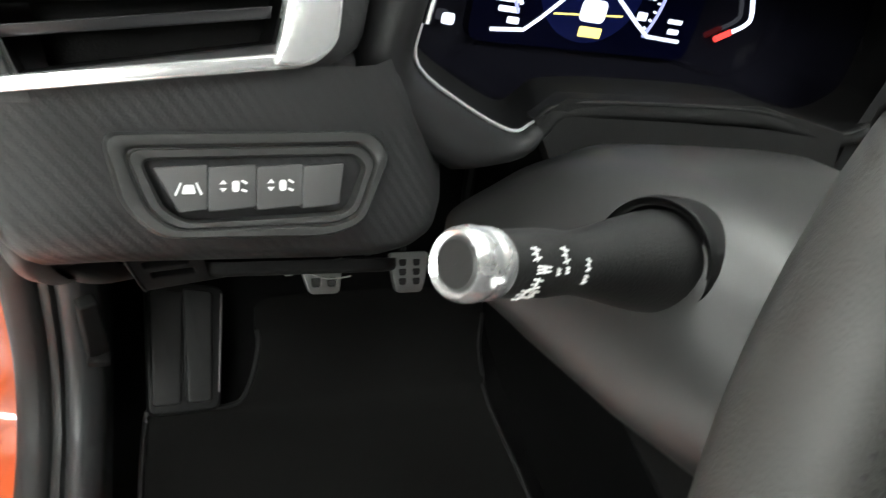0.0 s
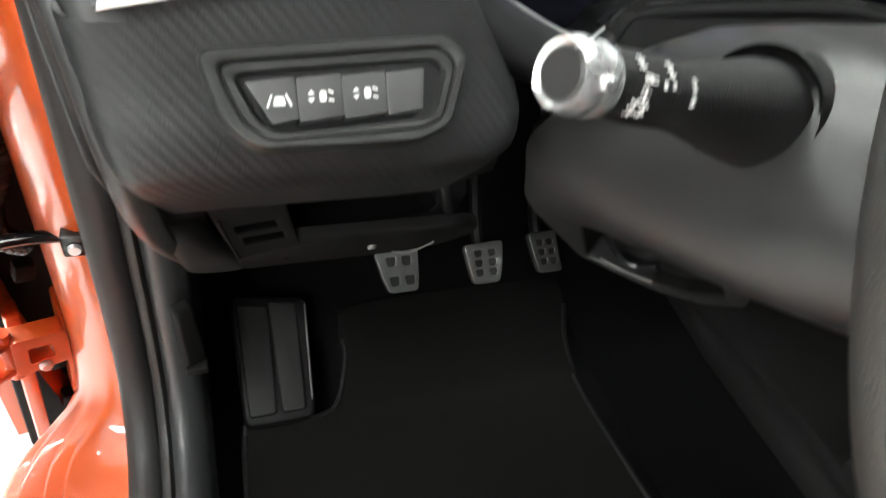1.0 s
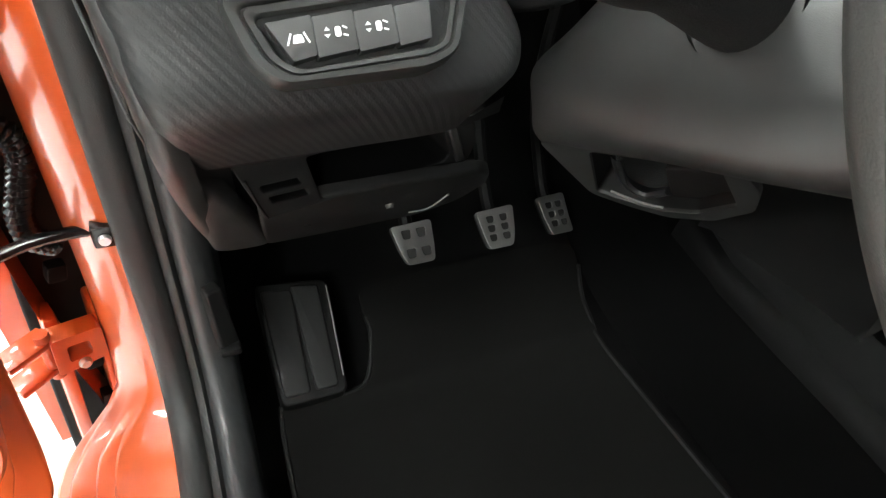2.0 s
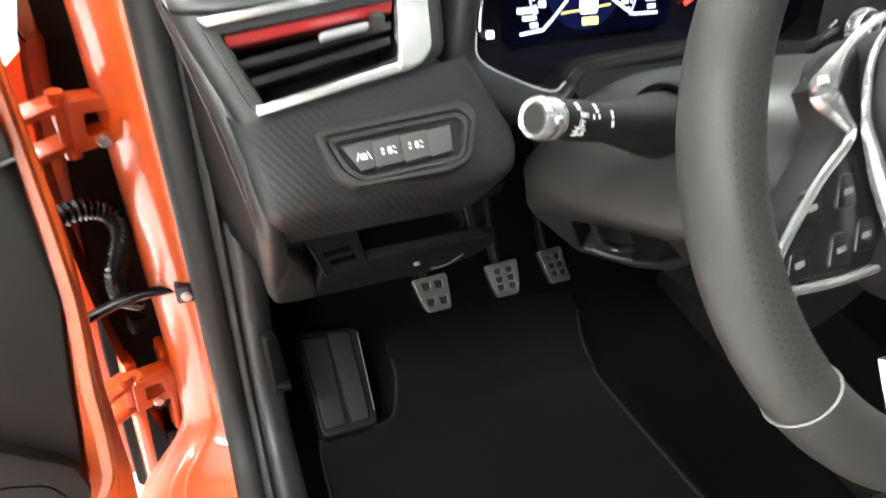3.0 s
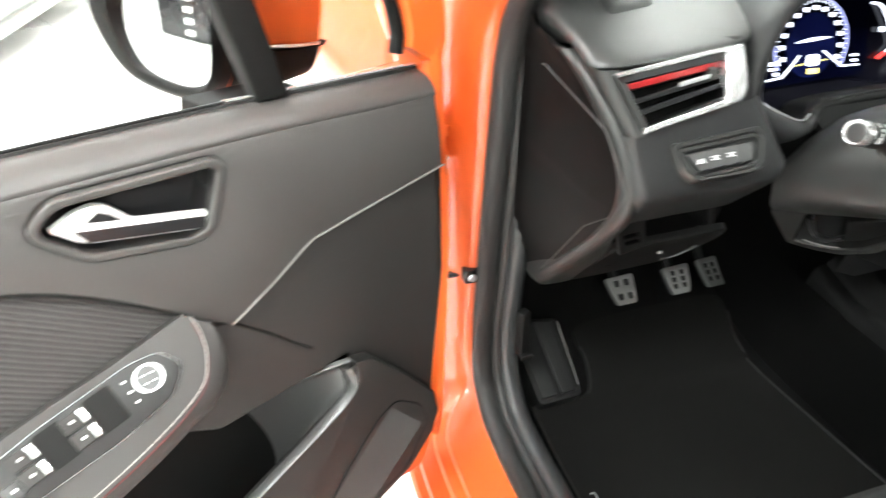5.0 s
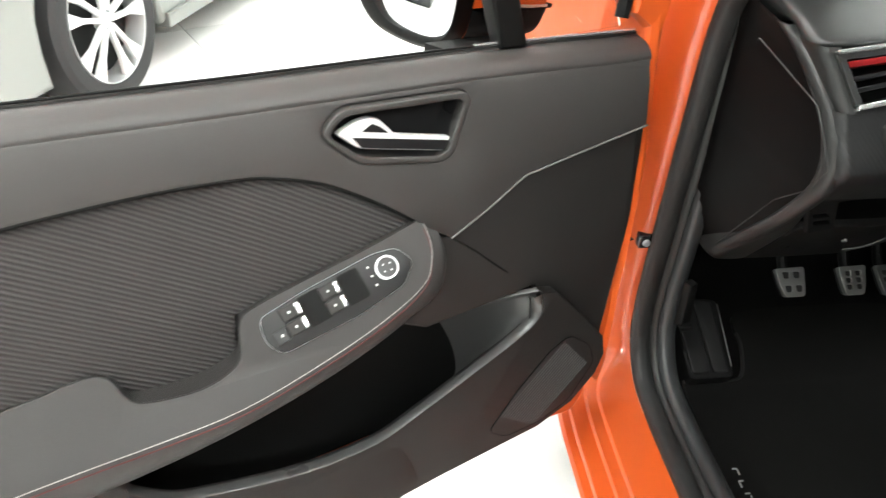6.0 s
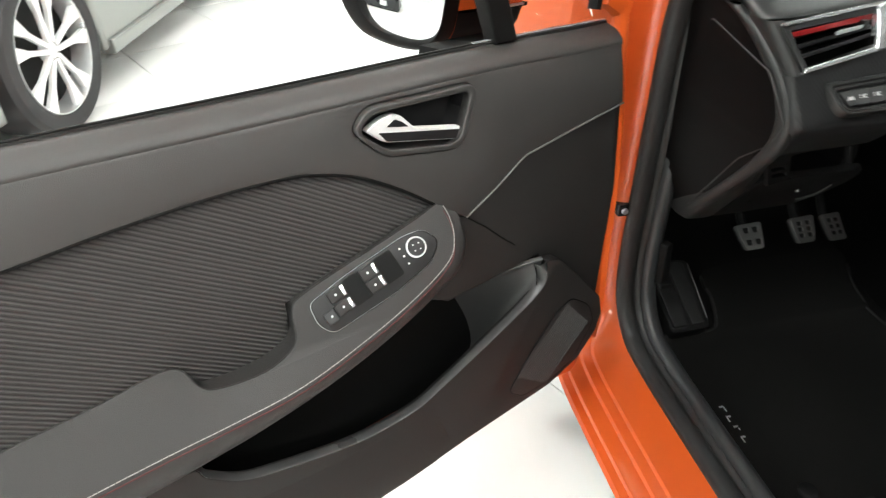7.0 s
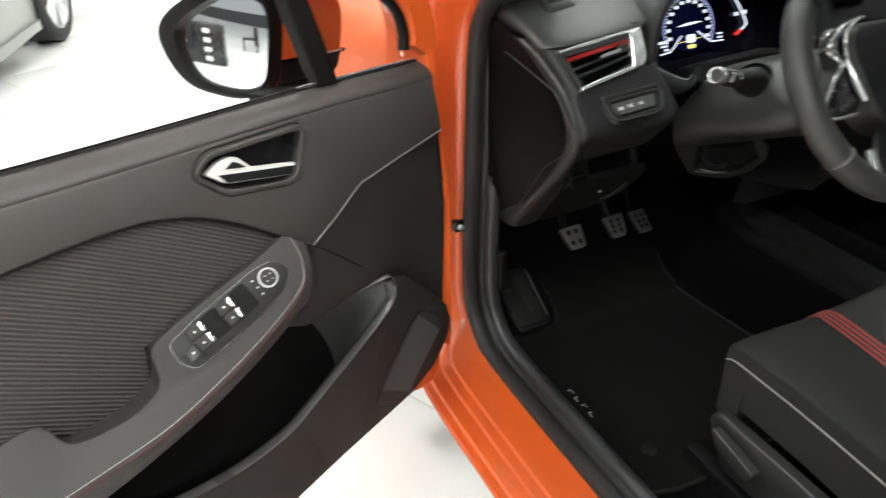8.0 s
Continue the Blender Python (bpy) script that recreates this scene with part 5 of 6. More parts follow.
for d, o in ((0.0, 0.0), (0.008, 0.003), (0.017, 0.009), (0.022, 0.018), (0.020, 0.027), (0.012, 0.033), (-0.010, 0.036), (-0.06, 0.036)):
    r = []
    for i, q in enumerate(bez):
        t = (bez[(i + 1) % len(bez)] - bez[i - 1]).normalized()
        n = Vector((-t.y, t.x))
        up = min(1, max(0, (q.y - 0.905) / 0.10))
        left = min(1, max(0, (0.26 - q.x) / 0.05))
        k = max(0.30 + 0.62 * up, 0.94 * left)
        w = q + n * o * k
        r.append(C(w.x, w.y, d * (0.35 + 0.65 * max(left, up) + 0.9 * up)))
    rows.append(r)
part("hood", loft([r[60:] + r[:39] for r in rows]), HOODSKIN, cluster, "dark hood round the display", 70)
# same hood, blackened here to put the shade of its underside into the colour
part("hood_underlip", loft([r[38:61] for r in rows]), PLASTIC_BLACK, cluster, "lower lip of the hood, its shade in a black plastic", 70)
part("lower_ledge", slab([C(0.245, 0.893, 0.006), C(0.262, 0.906, 0.004), C(0.414, 0.912, 0.004), C(0.50, 0.900, 0.006), C(0.49, 0.872, 0.02), C(0.26, 0.866, 0.02)], CN, -0.012, 0.0), PLASTIC_BLACK, cluster, "black ledge below the display")
disp = part("display", slab(rounded([G(0.222, 0.917), G(0.392, 0.921), G(0.392, 1.018), G(0.222, 1.018)], 0.010), CN, -0.001, 0.0006), NAVY, cluster, "dark blue lit display")
GC, GX, GZ = Vector((0.302, 0.960)), 0.0560, 0.0520


def gauge(a, dr):
    """On the round dial: angle from the top, metres inside its arc."""
    a += radians(4)
    return GC.x + (GX - dr) * math.sin(a), GC.y + (GZ - dr) * math.cos(a)


def mark(name, x, z, w, h, mat, parent, label="", r=0.0008):
    part(name, slab(rounded([G(x - w / 2, z - h / 2), G(x + w / 2, z - h / 2), G(x + w / 2, z + h / 2), G(x - w / 2, z + h / 2)], r), CN, 0.0008, 0.0014), mat, parent, label)


arc = [gauge(radians(-122 + 240 * k / 48), 0.0) for k in range(49)]
part("gauge_arc", tube([G(x, z, 0.0012) for x, z in arc], 0.0011, 5), LITBLUE, disp, "pale blue dial arc")
for k in range(13):
    mark("number", *gauge(radians(-112 + 220 * k / 12), 0.0105), 0.0076, 0.0048, LIT, disp)
bm = None
for k in range(37):
    a = radians(-117 + 230 * k / 36)
    bm = tube([G(*gauge(a, 0.0022), 0.0014), G(*gauge(a, 0.0046), 0.0014)], 0.0006, 4, bm=bm)
part("tick_marks", bm, LIT, disp, "white dial ticks")
part("left_foot", tube([G(0.2844, 0.9497, 0.0013), G(0.2690, 0.9350, 0.0013), G(0.2590, 0.9268, 0.0013), G(0.2365, 0.9248, 0.0013)], 0.0012, 5), LIT, disp, "white display line")
part("right_foot", tube([G(0.3218, 0.9526, 0.0013), G(0.3420, 0.9395, 0.0013), G(0.3530, 0.9330, 0.0013), G(0.3803, 0.9325, 0.0013)], 0.0012, 5), LIT, disp, "white display line")
for x, z, w, h in ((0.244, 0.9432, 0.020, 0.0042), (0.246, 0.9370, 0.014, 0.003), (0.2505, 0.9312, 0.008, 0.0036), (0.3725, 0.9442, 0.012, 0.0026), (0.3735, 0.9380, 0.009, 0.0030), (0.2475, 0.9950, 0.009, 0.0055)):
    mark("readout", x, z, w, h, LIT, disp)
part("bar_graph", slab(rounded([G(0.2350, 0.978), G(0.2415, 0.978), G(0.2400, 1.007), G(0.2345, 1.007)], 0.0010), CN, 0.0008, 0.0013), NAVYGLOW, disp, "violet bar graph")
mark("bar_foot", 0.2382, 0.9778, 0.0065, 0.0022, LIT, disp, "pale foot of the bar graph")
part("sweep_mark", slab(spline([G(0.2765, 0.9640), G(0.304, 0.9685), G(0.3330, 0.9675), G(0.304, 0.9645)], 5, closed=True), CN, 0.0008, 0.0013), LIT, disp, "white sweep of light")
part("horizon_line", tube([G(0.2776, 0.9384, 0.001), G(0.3289, 0.9425, 0.001)], 0.0006, 4), LITYELLOW, disp, "yellow line")
mark("car_symbol", 0.3060, 0.9430, 0.0190, 0.0130, LIT, disp, "white warning symbol", 0.004)
mark("message", 0.3075, 0.9305, 0.0170, 0.0060, LITYELLOW, disp, "yellow message block")
part("fuel_arc", tube([G(x, z, 0.0012) for x, z in spline([(0.393, 1.002), (0.4096, 0.9972), (0.4258, 0.9754), (0.4366, 0.9560), (0.4344, 0.9496), (0.4241, 0.9437)], 5)], 0.0016, 5), LIT, cluster, "white fuel gauge arc")
part("fuel_low_mark", tube([G(0.4235, 0.9434, 0.0012), G(0.4120, 0.9376, 0.0012)], 0.0022, 6), LITRED, cluster, "red low mark")
for x, z, m in ((0.4141, 0.9708, LIT), (0.4344, 0.9719, LIT), (0.2102, 0.9668, LITRED), (0.208, 0.9272, LIT), (0.3905, 1.0105, LITYELLOW)):
    mark("lamp_symbol", x, z, 0.0080, 0.0062, m, cluster, "lit tell-tale", 0.002)
glow = [(GC.x + GX * 0.70 * math.sin(2 * math.pi * k / 40), GC.y + GZ * 0.70 * math.cos(2 * math.pi * k / 40)) for k in range(40)]
part("dial_glow", slab([G(x, z) for x, z in glow], CN, 0.0005, 0.0007), NAVYGLOW, disp, "faint blue ground of the dial")

# ---- steering column, stalk, wheel ----
HUB = Vector((0.331, 0.183, 0.954))
WX, WY, WZ = Vector((1, 0, 0)), Vector((0, 0.580, 0.815)).normalized(), Vector((0, -0.815, 0.580)).normalized()


def H(a, c, d=0.0):
    """On the steering wheel: a to the right, c up, d towards the driver."""
    return HUB + WX * a + WY * c + WZ * d


column = thing("steering_column", (0.33, 0.40, 0.74), "grey plastic steering column cover with a control stalk", "steering column")
rows = []
for y, x0, x1, zb, zt in ((0.222, 0.262, 0.400, 0.868, 0.945), (0.232, 0.248, 0.414, 0.856, 0.956), (0.28, 0.234, 0.432, 0.836, 0.952), (0.34, 0.222, 0.446, 0.814, 0.937), (0.385, 0.214, 0.456, 0.800, 0.916), (0.405, 0.212, 0.460, 0.795, 0.900), (0.43, 0.212, 0.462, 0.788, 0.868)):
    cx, cz = 0.244 + (0.396 - y) * 0.385, 0.785 + (0.396 - y) * 0.414
    r = [Vector((cx, y, cz)), Vector(((x0 + cx) / 2, y, (zb + 0.012 + cz) / 2 - 0.002)), Vector((x0 + 0.005, y, zb + 0.014)), Vector((x0, y, zb + 0.036)), Vector((x0 + 0.005, y, (zb + zt) / 2 + 0.008)), Vector((x0 + 0.022, y + 0.003, zt - 0.020)), Vector((x0 + 0.045, y + 0.006, zt - 0.004)), Vector((x0 + 0.08, y + 0.01, zt)), Vector((x1 - 0.07, y + 0.01, zt)), Vector((x1 - 0.03, y + 0.006, zt - 0.012)), Vector((x1, y, zb + 0.03)), Vector((x1, y, zb - 0.02)), Vector((x1 - 0.03, y, zb - 0.07)), Vector((x1 - 0.09, y, zb - 0.10))]
    rows.append(spline(r, 4))
b = loft(rows)
b.faces.new([b.verts.new(p) for p in rows[0]])
part("column_cover", b, PLASTIC_LOW, column, "grey hard plastic column cover", 60)
EO, EA, EC = Vector((0.2444, 0.3972, 0.7838)), Vector((0.0295, -0.0783, 0.0335)).normalized(), Vector((0.0875, 0.0043, -0.0746)).normalized()
RN = EA.cross(EC).normalized()
RN = RN if RN.z < 0 else -RN


def E(a, c, d=0.0):
    """On the cover's lower slope, in metres: a from front to rear, c downwards to the right."""
    return EO + EA * a + EC * c + RN * d


hole = rounded([E(0.0, 0.002), E(0.047, 0.002), E(0.0905, 0.002), E(0.0785, 0.064), E(0.035, 0.102), E(0.0, 0.114), E(-0.026, 0.106), E(-0.0485, 0.095)], 0.006)
part("cover_slope", slab(rounded([E(-0.040, -0.004), E(0.0, -0.004), E(0.104, -0.004), E(0.104, 0.030), E(0.088, 0.070), E(0.045, 0.112), E(0.0, 0.130), E(-0.030, 0.122), E(-0.059, 0.104), E(-0.050, 0.050)], 0.008), RN, -0.005, 0.0, 0.0015, holes=[hole]), PLASTIC_LOW, column, "grey sloping lower face of the column cover", 60)
ce = sum(hole, Vector()) / len(hole)
rows = [[p - RN * 0.003 for p in hole], [p.lerp(ce, 0.06) - RN * 0.022 for p in hole], [p.lerp(ce, 0.18) - RN * 0.048 for p in hole]]
b = loft(rows, wrap=True)
b.faces.new([b.verts.new(p) for p in rows[-1]])
# recess and tray in matt black: the shade inside is put into the colour
part("lever_recess", b, PLASTIC_BLACK, column, "recess of the adjustment lever, black for its shade")
part("recess_tray", slab(rounded([E(0.030, 0.046), E(0.080, 0.030), E(0.077, 0.064), E(0.035, 0.100), E(0.008, 0.108)], 0.006), RN, -0.016, -0.011, 0.002), PLASTIC_BLACK, column, "tray behind the lever recess, black for its shade")

KNB, COL = Vector((0.1285, 0.2905, 0.950)), Vector((0.232, 0.315, 0.918))
SA = (COL - KNB).normalized()
part("stalk_boot", turned(COL - SA * 0.002, SA, [(0.0292, 0.034), (0.0290, 0.016), (0.0284, 0.012), (0.0276, 0.0105), (0.0266, 0.012), (0.0256, 0.014), (0.0245, 0.014), (0.0238, 0.020)], 40), PLASTIC_BLACK, column, "dark round boot of the stalk", 80)
stalk = part("stalk", turned(KNB, SA, [(0.0105, 0.016), (0.0112, 0.020), (0.0121, 0.036), (0.0121, 0.046), (0.0116, 0.054), (0.0119, 0.061), (0.0126, 0.066), (0.0152, 0.080), (0.0184, 0.096), (0.0212, 0.112), (0.0226, 0.124)], 32), KNEE, column, "black light control stalk")
part("stalk_ring", turned(KNB, SA, [(0.0085, -0.0005), (0.0102, -0.0020), (0.0115, 0.000), (0.0122, 0.004), (0.0119, 0.007), (0.0114, 0.0078), (0.0114, 0.0092), (0.0119, 0.010), (0.0118, 0.0140), (0.0108, 0.0160)], 40), RINGCHROME, stalk, "bright chrome end ring")
part("stalk_cap", turned(KNB, SA, [(1e-4, -0.0012), (0.0075, -0.0012), (0.0086, -0.0002), (0.0086, 0.002)], 32), PLASTIC_LOW, stalk, "grey stalk end cap")
part("ring_pointer", block(KNB + SA * 0.008 + Vector((0.002, -0.0118, 0.005)), (0.004, 0.003, 0.004), None, 0.001), CHROME, stalk)
s1 = SA.cross(Vector((0, 0, 1))).normalized()
s2 = s1.cross(SA).normalized()
bm = None
for along, ang, ln, wd in ((0.024, 62, 0.004, 0.004), (0.028, 38, 0.007, 0.0022), (0.026, 14, 0.005, 0.004), (0.023, -8, 0.006, 0.005), (0.0285, -9, 0.004, 0.004), (0.040, 60, 0.004, 0.005), (0.041, 36, 0.002, 0.002), (0.036, 34, 0.002, 0.002), (0.054, 44, 0.003, 0.004), (0.054, 18, 0.003, 0.003)):
    e = (-s1 * 0 + (s1 if s1.y < 0 else -s1) * math.cos(radians(ang)) + (s2 if s2.z > 0 else -s2) * math.sin(radians(ang))).normalized()
    tang = SA.cross(e).normalized()
    c = KNB + SA * along + e * (0.0119 if along < 0.05 else 0.0117)
    for k in (-0.5, 0.0, 0.5):
        bm = tube([c - SA * ln / 2 + tang * wd * k + e * 0.0002, c + SA * ln * (0.5 if k else 0.15) + tang * wd * (k * 0.6) + e * 0.0002], 0.00035, 5, bm=bm)
    bm = tube([c - tang * wd * 0.6 + e * 0.0002, c + tang * wd * 0.6 + e * 0.0002], 0.00035, 5, bm=bm)
part("stalk_print", bm, MARK, stalk, "small white printed light symbols")

lv = part("adjust_lever", tube(spline([E(-0.010, 0.030, -0.035), E(-0.018, 0.060, -0.018), E(-0.020, 0.085, -0.010), E(-0.008, 0.100, -0.008), E(0.012, 0.096, -0.012)], 4), 0.006, 8, 0.6), PLASTIC_GLOSS, column, "black steering adjustment lever")
# pale grey stands for the small highlight on the edge
part("lever_edge", tube(spline([E(-0.034, 0.092, -0.002), E(-0.014, 0.104, -0.001), E(0.006, 0.106, -0.001)], 4), 0.0010, 6), PIPING, lv, "lever edge, pale for its highlight")

wheel = thing("steering_wheel", HUB, "leather steering wheel with chrome-edged spokes", "steering wheel")
rows = []
for k in range(97):
    a = 2 * math.pi * k / 96
    flat = 1.0 - 0.05 * max(0, -math.sin(a)) ** 6
    rows.append([H((0.166 + 0.0185 * math.cos(b)) * math.cos(a), (0.166 + 0.0185 * math.cos(b)) * math.sin(a) * flat, 0.0185 * math.sin(b)) for b in [2 * math.pi * j / 16 for j in range(16)]])
part("rim", loft(rows, wrap=True), LEATHER, wheel, "dark grey leather-wrapped rim", 80)
for ang in (141, 214, 326, 39):
    a = radians(ang)
    b = tube([H((0.166 + 0.0190 * math.cos(q)) * math.cos(a), (0.166 + 0.0190 * math.cos(q)) * math.sin(a), 0.0190 * math.sin(q)) for q in [2 * math.pi * j / 24 for j in range(25)]], 0.0008, 6)
    part("rim_seam", b, PIPING if ang in (214, 326) else PLASTIC_BLACK, wheel, "sewn seam round the rim")
# perforated grip: small dimples in rows on the inner face
bm = bmesh.new()
for ang in [150 + 1.5 * k for k in range(40)]:
    for q in (66, 76, 86, 96, 106, 116, 126, 136):
        a, b2 = radians(ang + (0.75 if q % 20 > 9 else 0)), radians(q)
        c = H((0.166 + 0.0187 * math.cos(b2)) * math.cos(a), (0.166 + 0.0187 * math.cos(b2)) * math.sin(a), 0.0187 * math.sin(b2))
        n = (c - H(0.166 * math.cos(a), 0.166 * math.sin(a), 0)).normalized()
        turned(c, n, [(1e-4, 0.0001), (0.0006, 0.0001), (0.0009, 0.0)], 6, bm)
part("perforation", bm, RUBBER, wheel, "rows of small perforations", kind="stuff")
pad = [(-0.058, 0.070), (-0.078, 0.060), (-0.084, 0.035), (-0.080, 0.005), (-0.074, -0.03), (-0.058, -0.062), (-0.030, -0.078), (0.030, -0.078), (0.058, -0.062), (0.074, -0.03), (0.080, 0.005), (0.084, 0.035), (0.078, 0.060), (0.058, 0.070)]
part("airbag_cover", slab([H(*p, 0) for p in rounded(pad, 0.02)], WZ, -0.03, 0.018, 0.010), PLASTIC, wheel, "dark grey horn and airbag cover")
for m in (1, -1):
    sp = [(-0.078, 0.062), (-0.100, 0.046), (-0.095, 0.024), (-0.118, 0.002), (-0.147, -0.026), (-0.153, -0.041), (-0.088, -0.043), (-0.070, -0.02)]
    spoke = part("spoke", slab([H(m * x, y, 0) for x, y in sp], WZ, -0.018, 0.004, 0.003), PLASTIC_GLOSS, wheel, "black control spoke")
    edge = [(-0.030, 0.078), (-0.062, 0.074), (-0.082, 0.066), (-0.100, 0.052), (-0.107, 0.042), (-0.098, 0.030), (-0.094, 0.020), (-0.118, 0.002), (-0.146, -0.026), (-0.152, -0.040), (-0.120, -0.044), (-0.088, -0.043)]
    ep = spline(edge, 4)
    part("spoke_edge", tube([H(m * p.x, p.y, 0.006) for p in ep], [0.0024 + 0.0040 * math.exp(-((p.x + 0.104) / 0.012) ** 2 - ((p.y - 0.043) / 0.014) ** 2) for p in ep], 8), CHROME, spoke, "chrome edge of the spoke")
    ep = spline([(-0.045, 0.076), (-0.070, 0.066), (-0.084, 0.050), (-0.090, 0.028), (-0.088, 0.010), (-0.084, -0.010), (-0.079, -0.030)], 4)
    part("inner_edge", tube([H(m * p.x, p.y, 0.012) for p in ep], [0.0020 + 0.0026 * min(1, max(0, (0.03 - p.y) / 0.03)) for p in ep], 8), CHROME, spoke, "chrome inner edge")
    for x, y in ((-0.122, -0.008), (-0.134, -0.032), (-0.108, -0.030), (-0.099, -0.004), (-0.091, -0.026)):
        bt = part("button", slab(rounded([H(m * (x + a), y + c, 0) for a, c in ((-0.009, -0.0075), (0.006, -0.0075), (0.007, 0.0075), (-0.003, 0.008))], 0.003), WZ, 0.002, 0.0058, 0.001), PLASTIC_GLOSS, spoke, "dark spoke button")
        part("symbol", slab(rounded([H(m * (x + a), y + c, 0) for a, c in ((-0.003, -0.0018), (0.003, -0.0010), (0.003, 0.0018), (-0.003, 0.0010))], 0.001), WZ, 0.0057, 0.0062), PIPING, bt)
low_sp = [(-0.040, -0.070), (-0.062, -0.105), (-0.070, -0.140), (-0.05, -0.150), (-0.028, -0.120), (0.028, -0.120), (0.05, -0.150), (0.070, -0.140), (0.062, -0.105), (0.040, -0.070)]
ls = part("lower_spoke", slab([H(*p, 0) for p in low_sp], WZ, -0.014, -0.004, 0.003), PLASTIC_GLOSS, wheel, "dark forked lower spoke")
for sg in (-1, 1):
    part("spoke_inlay", slab([H(sg * 0.066, -0.092, 0), H(sg * 0.079, -0.092, 0), H(sg * 0.076, -0.142, 0), H(sg * 0.062, -0.142, 0)], WZ, -0.006, 0.0, 0.002), CHROME, ls, "bright chrome inlay")

# ---- pedals and footrest ----
PN, PD = Vector((0, -0.72, 0.69)).normalized(), Vector((0, -0.69, -0.72)).normalized()


def pedal(name, tl, w, h, tl_in, tr_in, cols, rws, label):
    tl = Vector(tl)
    root = thing(name, tl + PD * h, label, "pedal", "pedals")

    def Q(a, b):
        return tl + Vector((a, 0, 0)) + PD * b
    out = rounded([Q(0, 0), Q(w, -0.002), Q(w - tr_in * 0.4, h * 0.62), Q(w - tr_in, h), Q(tl_in, h), Q(tl_in * 0.5, h * 0.62)], 0.006)
    holes = []
    for i in range(cols):
        for j in range(rws):
            b = h * (0.24 + 0.48 * j / max(1, rws - 1))
            a = w * (0.33 + 0.36 * i / max(1, cols - 1)) + (tl_in - tr_in) * 0.5 * b / h
            hw, hh = (0.0068, 0.0060) if rws == 2 else (0.0060, 0.0046)
            holes.append(rounded([Q(a - hw, b - hh), Q(a + hw, b - hh), Q(a + hw * 0.85, b + hh), Q(a - hw * 0.7, b + hh)], 0.0025, 2))
    pad = part("pad", slab(out, PN, -0.005, 0.004, 0.002, holes=holes), ALU, root, "brushed metal pedal face with holes")
    part("pad_backing", slab([p + (tl + Vector((w / 2, 0, 0)) + PD * h / 2 - p) * 0.04 for p in out], PN, -0.012, -0.004), RUBBER, root, "black rubber backing")
    bm = None
    for hl in holes:
        bm = slab(hl, PN, -0.004, 0.0015, bm=bm)
    part("grip_studs", bm, RUBBER, pad, "black rubber grip studs")
    c = tl + Vector((w / 2, 0, 0)) + PD * h * 0.4
    part("arm", tube(spline([c - PN * 0.012, c + Vector((0, 0.05, 0.03)), c + Vector((0, 0.10, 0.14)), c + Vector((0, 0.09, 0.30))], 4), 0.009, 8), PLASTIC_BLACK, root, "black pedal arm")


pedal("clutch_pedal", (0.2205, 0.712, 0.462), 0.056, 0.052, 0.015, 0.004, 2, 2, "metal-faced clutch pedal with four holes")
pedal("brake_pedal", (0.338, 0.706, 0.465), 0.054, 0.052, 0.010, 0.009, 2, 3, "metal-faced brake pedal with rubber studs")
pedal("accelerator_pedal", (0.463, 0.756, 0.424), 0.044, 0.058, 0.014, -0.006, 2, 3, "metal-faced accelerator pedal with holes")

rest = thing("footrest", (0.10, 0.60, 0.28), "black ribbed plastic footrest beside the clutch", "footrest")
FN = Vector((0, -0.42, 0.91)).normalized()


def FR(a, t, d=0.0):
    return Vector((0.052 + a, 0.588, 0.318)) + Vector((0.0, 0.91, 0.42)) * t + Vector((0.05, 0, 0)) * t + FN * d


part("body", slab(rounded([FR(-0.004, 0), FR(0.078, 0), FR(0.080, 0.152), FR(-0.014, 0.165)], 0.012), FN, -0.05, 0.0, 0.004), PLASTIC_BLACK, rest, "dark footrest body")
for a0, a1 in ((0.000, 0.033), (0.039, 0.068)):
    part("tread", slab(rounded([FR(a0, 0.010), FR(a1, 0.010), FR(a1 - 0.001, 0.146), FR(a0 - 0.008, 0.152)], 0.006), FN, -0.002, 0.005, 0.003), KNEE, rest, "grey raised tread")
part("bright_edge", tube([FR(0.0755, 0.020, 0.003), FR(0.0775, 0.142, 0.003)], 0.0010, 6), PIPING, rest, "bright edge line")
latch = thing("hood_release", (-0.005, 0.600, 0.44), "black bonnet release lever on the side trim", "lever")
part("lever", slab(rounded([(-0.012, 0.596, 0.535), (0.004, 0.603, 0.535), (0.010, 0.603, 0.47), (0.012, 0.603, 0.445), (-0.008, 0.596, 0.445)], 0.004), (0.35, -0.93, 0), -0.004, 0.010, 0.003), PLASTIC_BLACK, latch)
part("lever_tip", block((0.004, 0.588, 0.449), (0.022, 0.014, 0.010), None, 0.003), PLASTIC_BLACK, latch, "grey lever tip")

# ---- floor mat ----
mat_thing = thing("floor_mat", (0.28, 0.40, 0.278), "black felt floor mat with sewn edge and badge", "floor mat")
mat_out = [(0.040, 0.165), (0.036, 0.35), (0.038, 0.48), (0.046, 0.597), (0.060, 0.604), (0.140, 0.604), (0.166, 0.62), (0.186, 0.678), (0.184, 0.715), (0.21, 0.738), (0.40, 0.742), (0.51, 0.738), (0.532, 0.715), (0.512, 0.65), (0.505, 0.58), (0.507, 0.52), (0.520, 0.36), (0.530, 0.22), (0.50, 0.165), (0.30, 0.152)]
mat_out = spline([Vector((*p, 0)) for p in mat_out], 4, closed=True)


def floor_z(y):
    pts = spline(prof, 4)
    for a, c in zip(pts, pts[1:]):
        if a.x <= y <= c.x:
            return a.y + (c.y - a.y) * (y - a.x) / max(1e-6, c.x - a.x)
    return 0.272


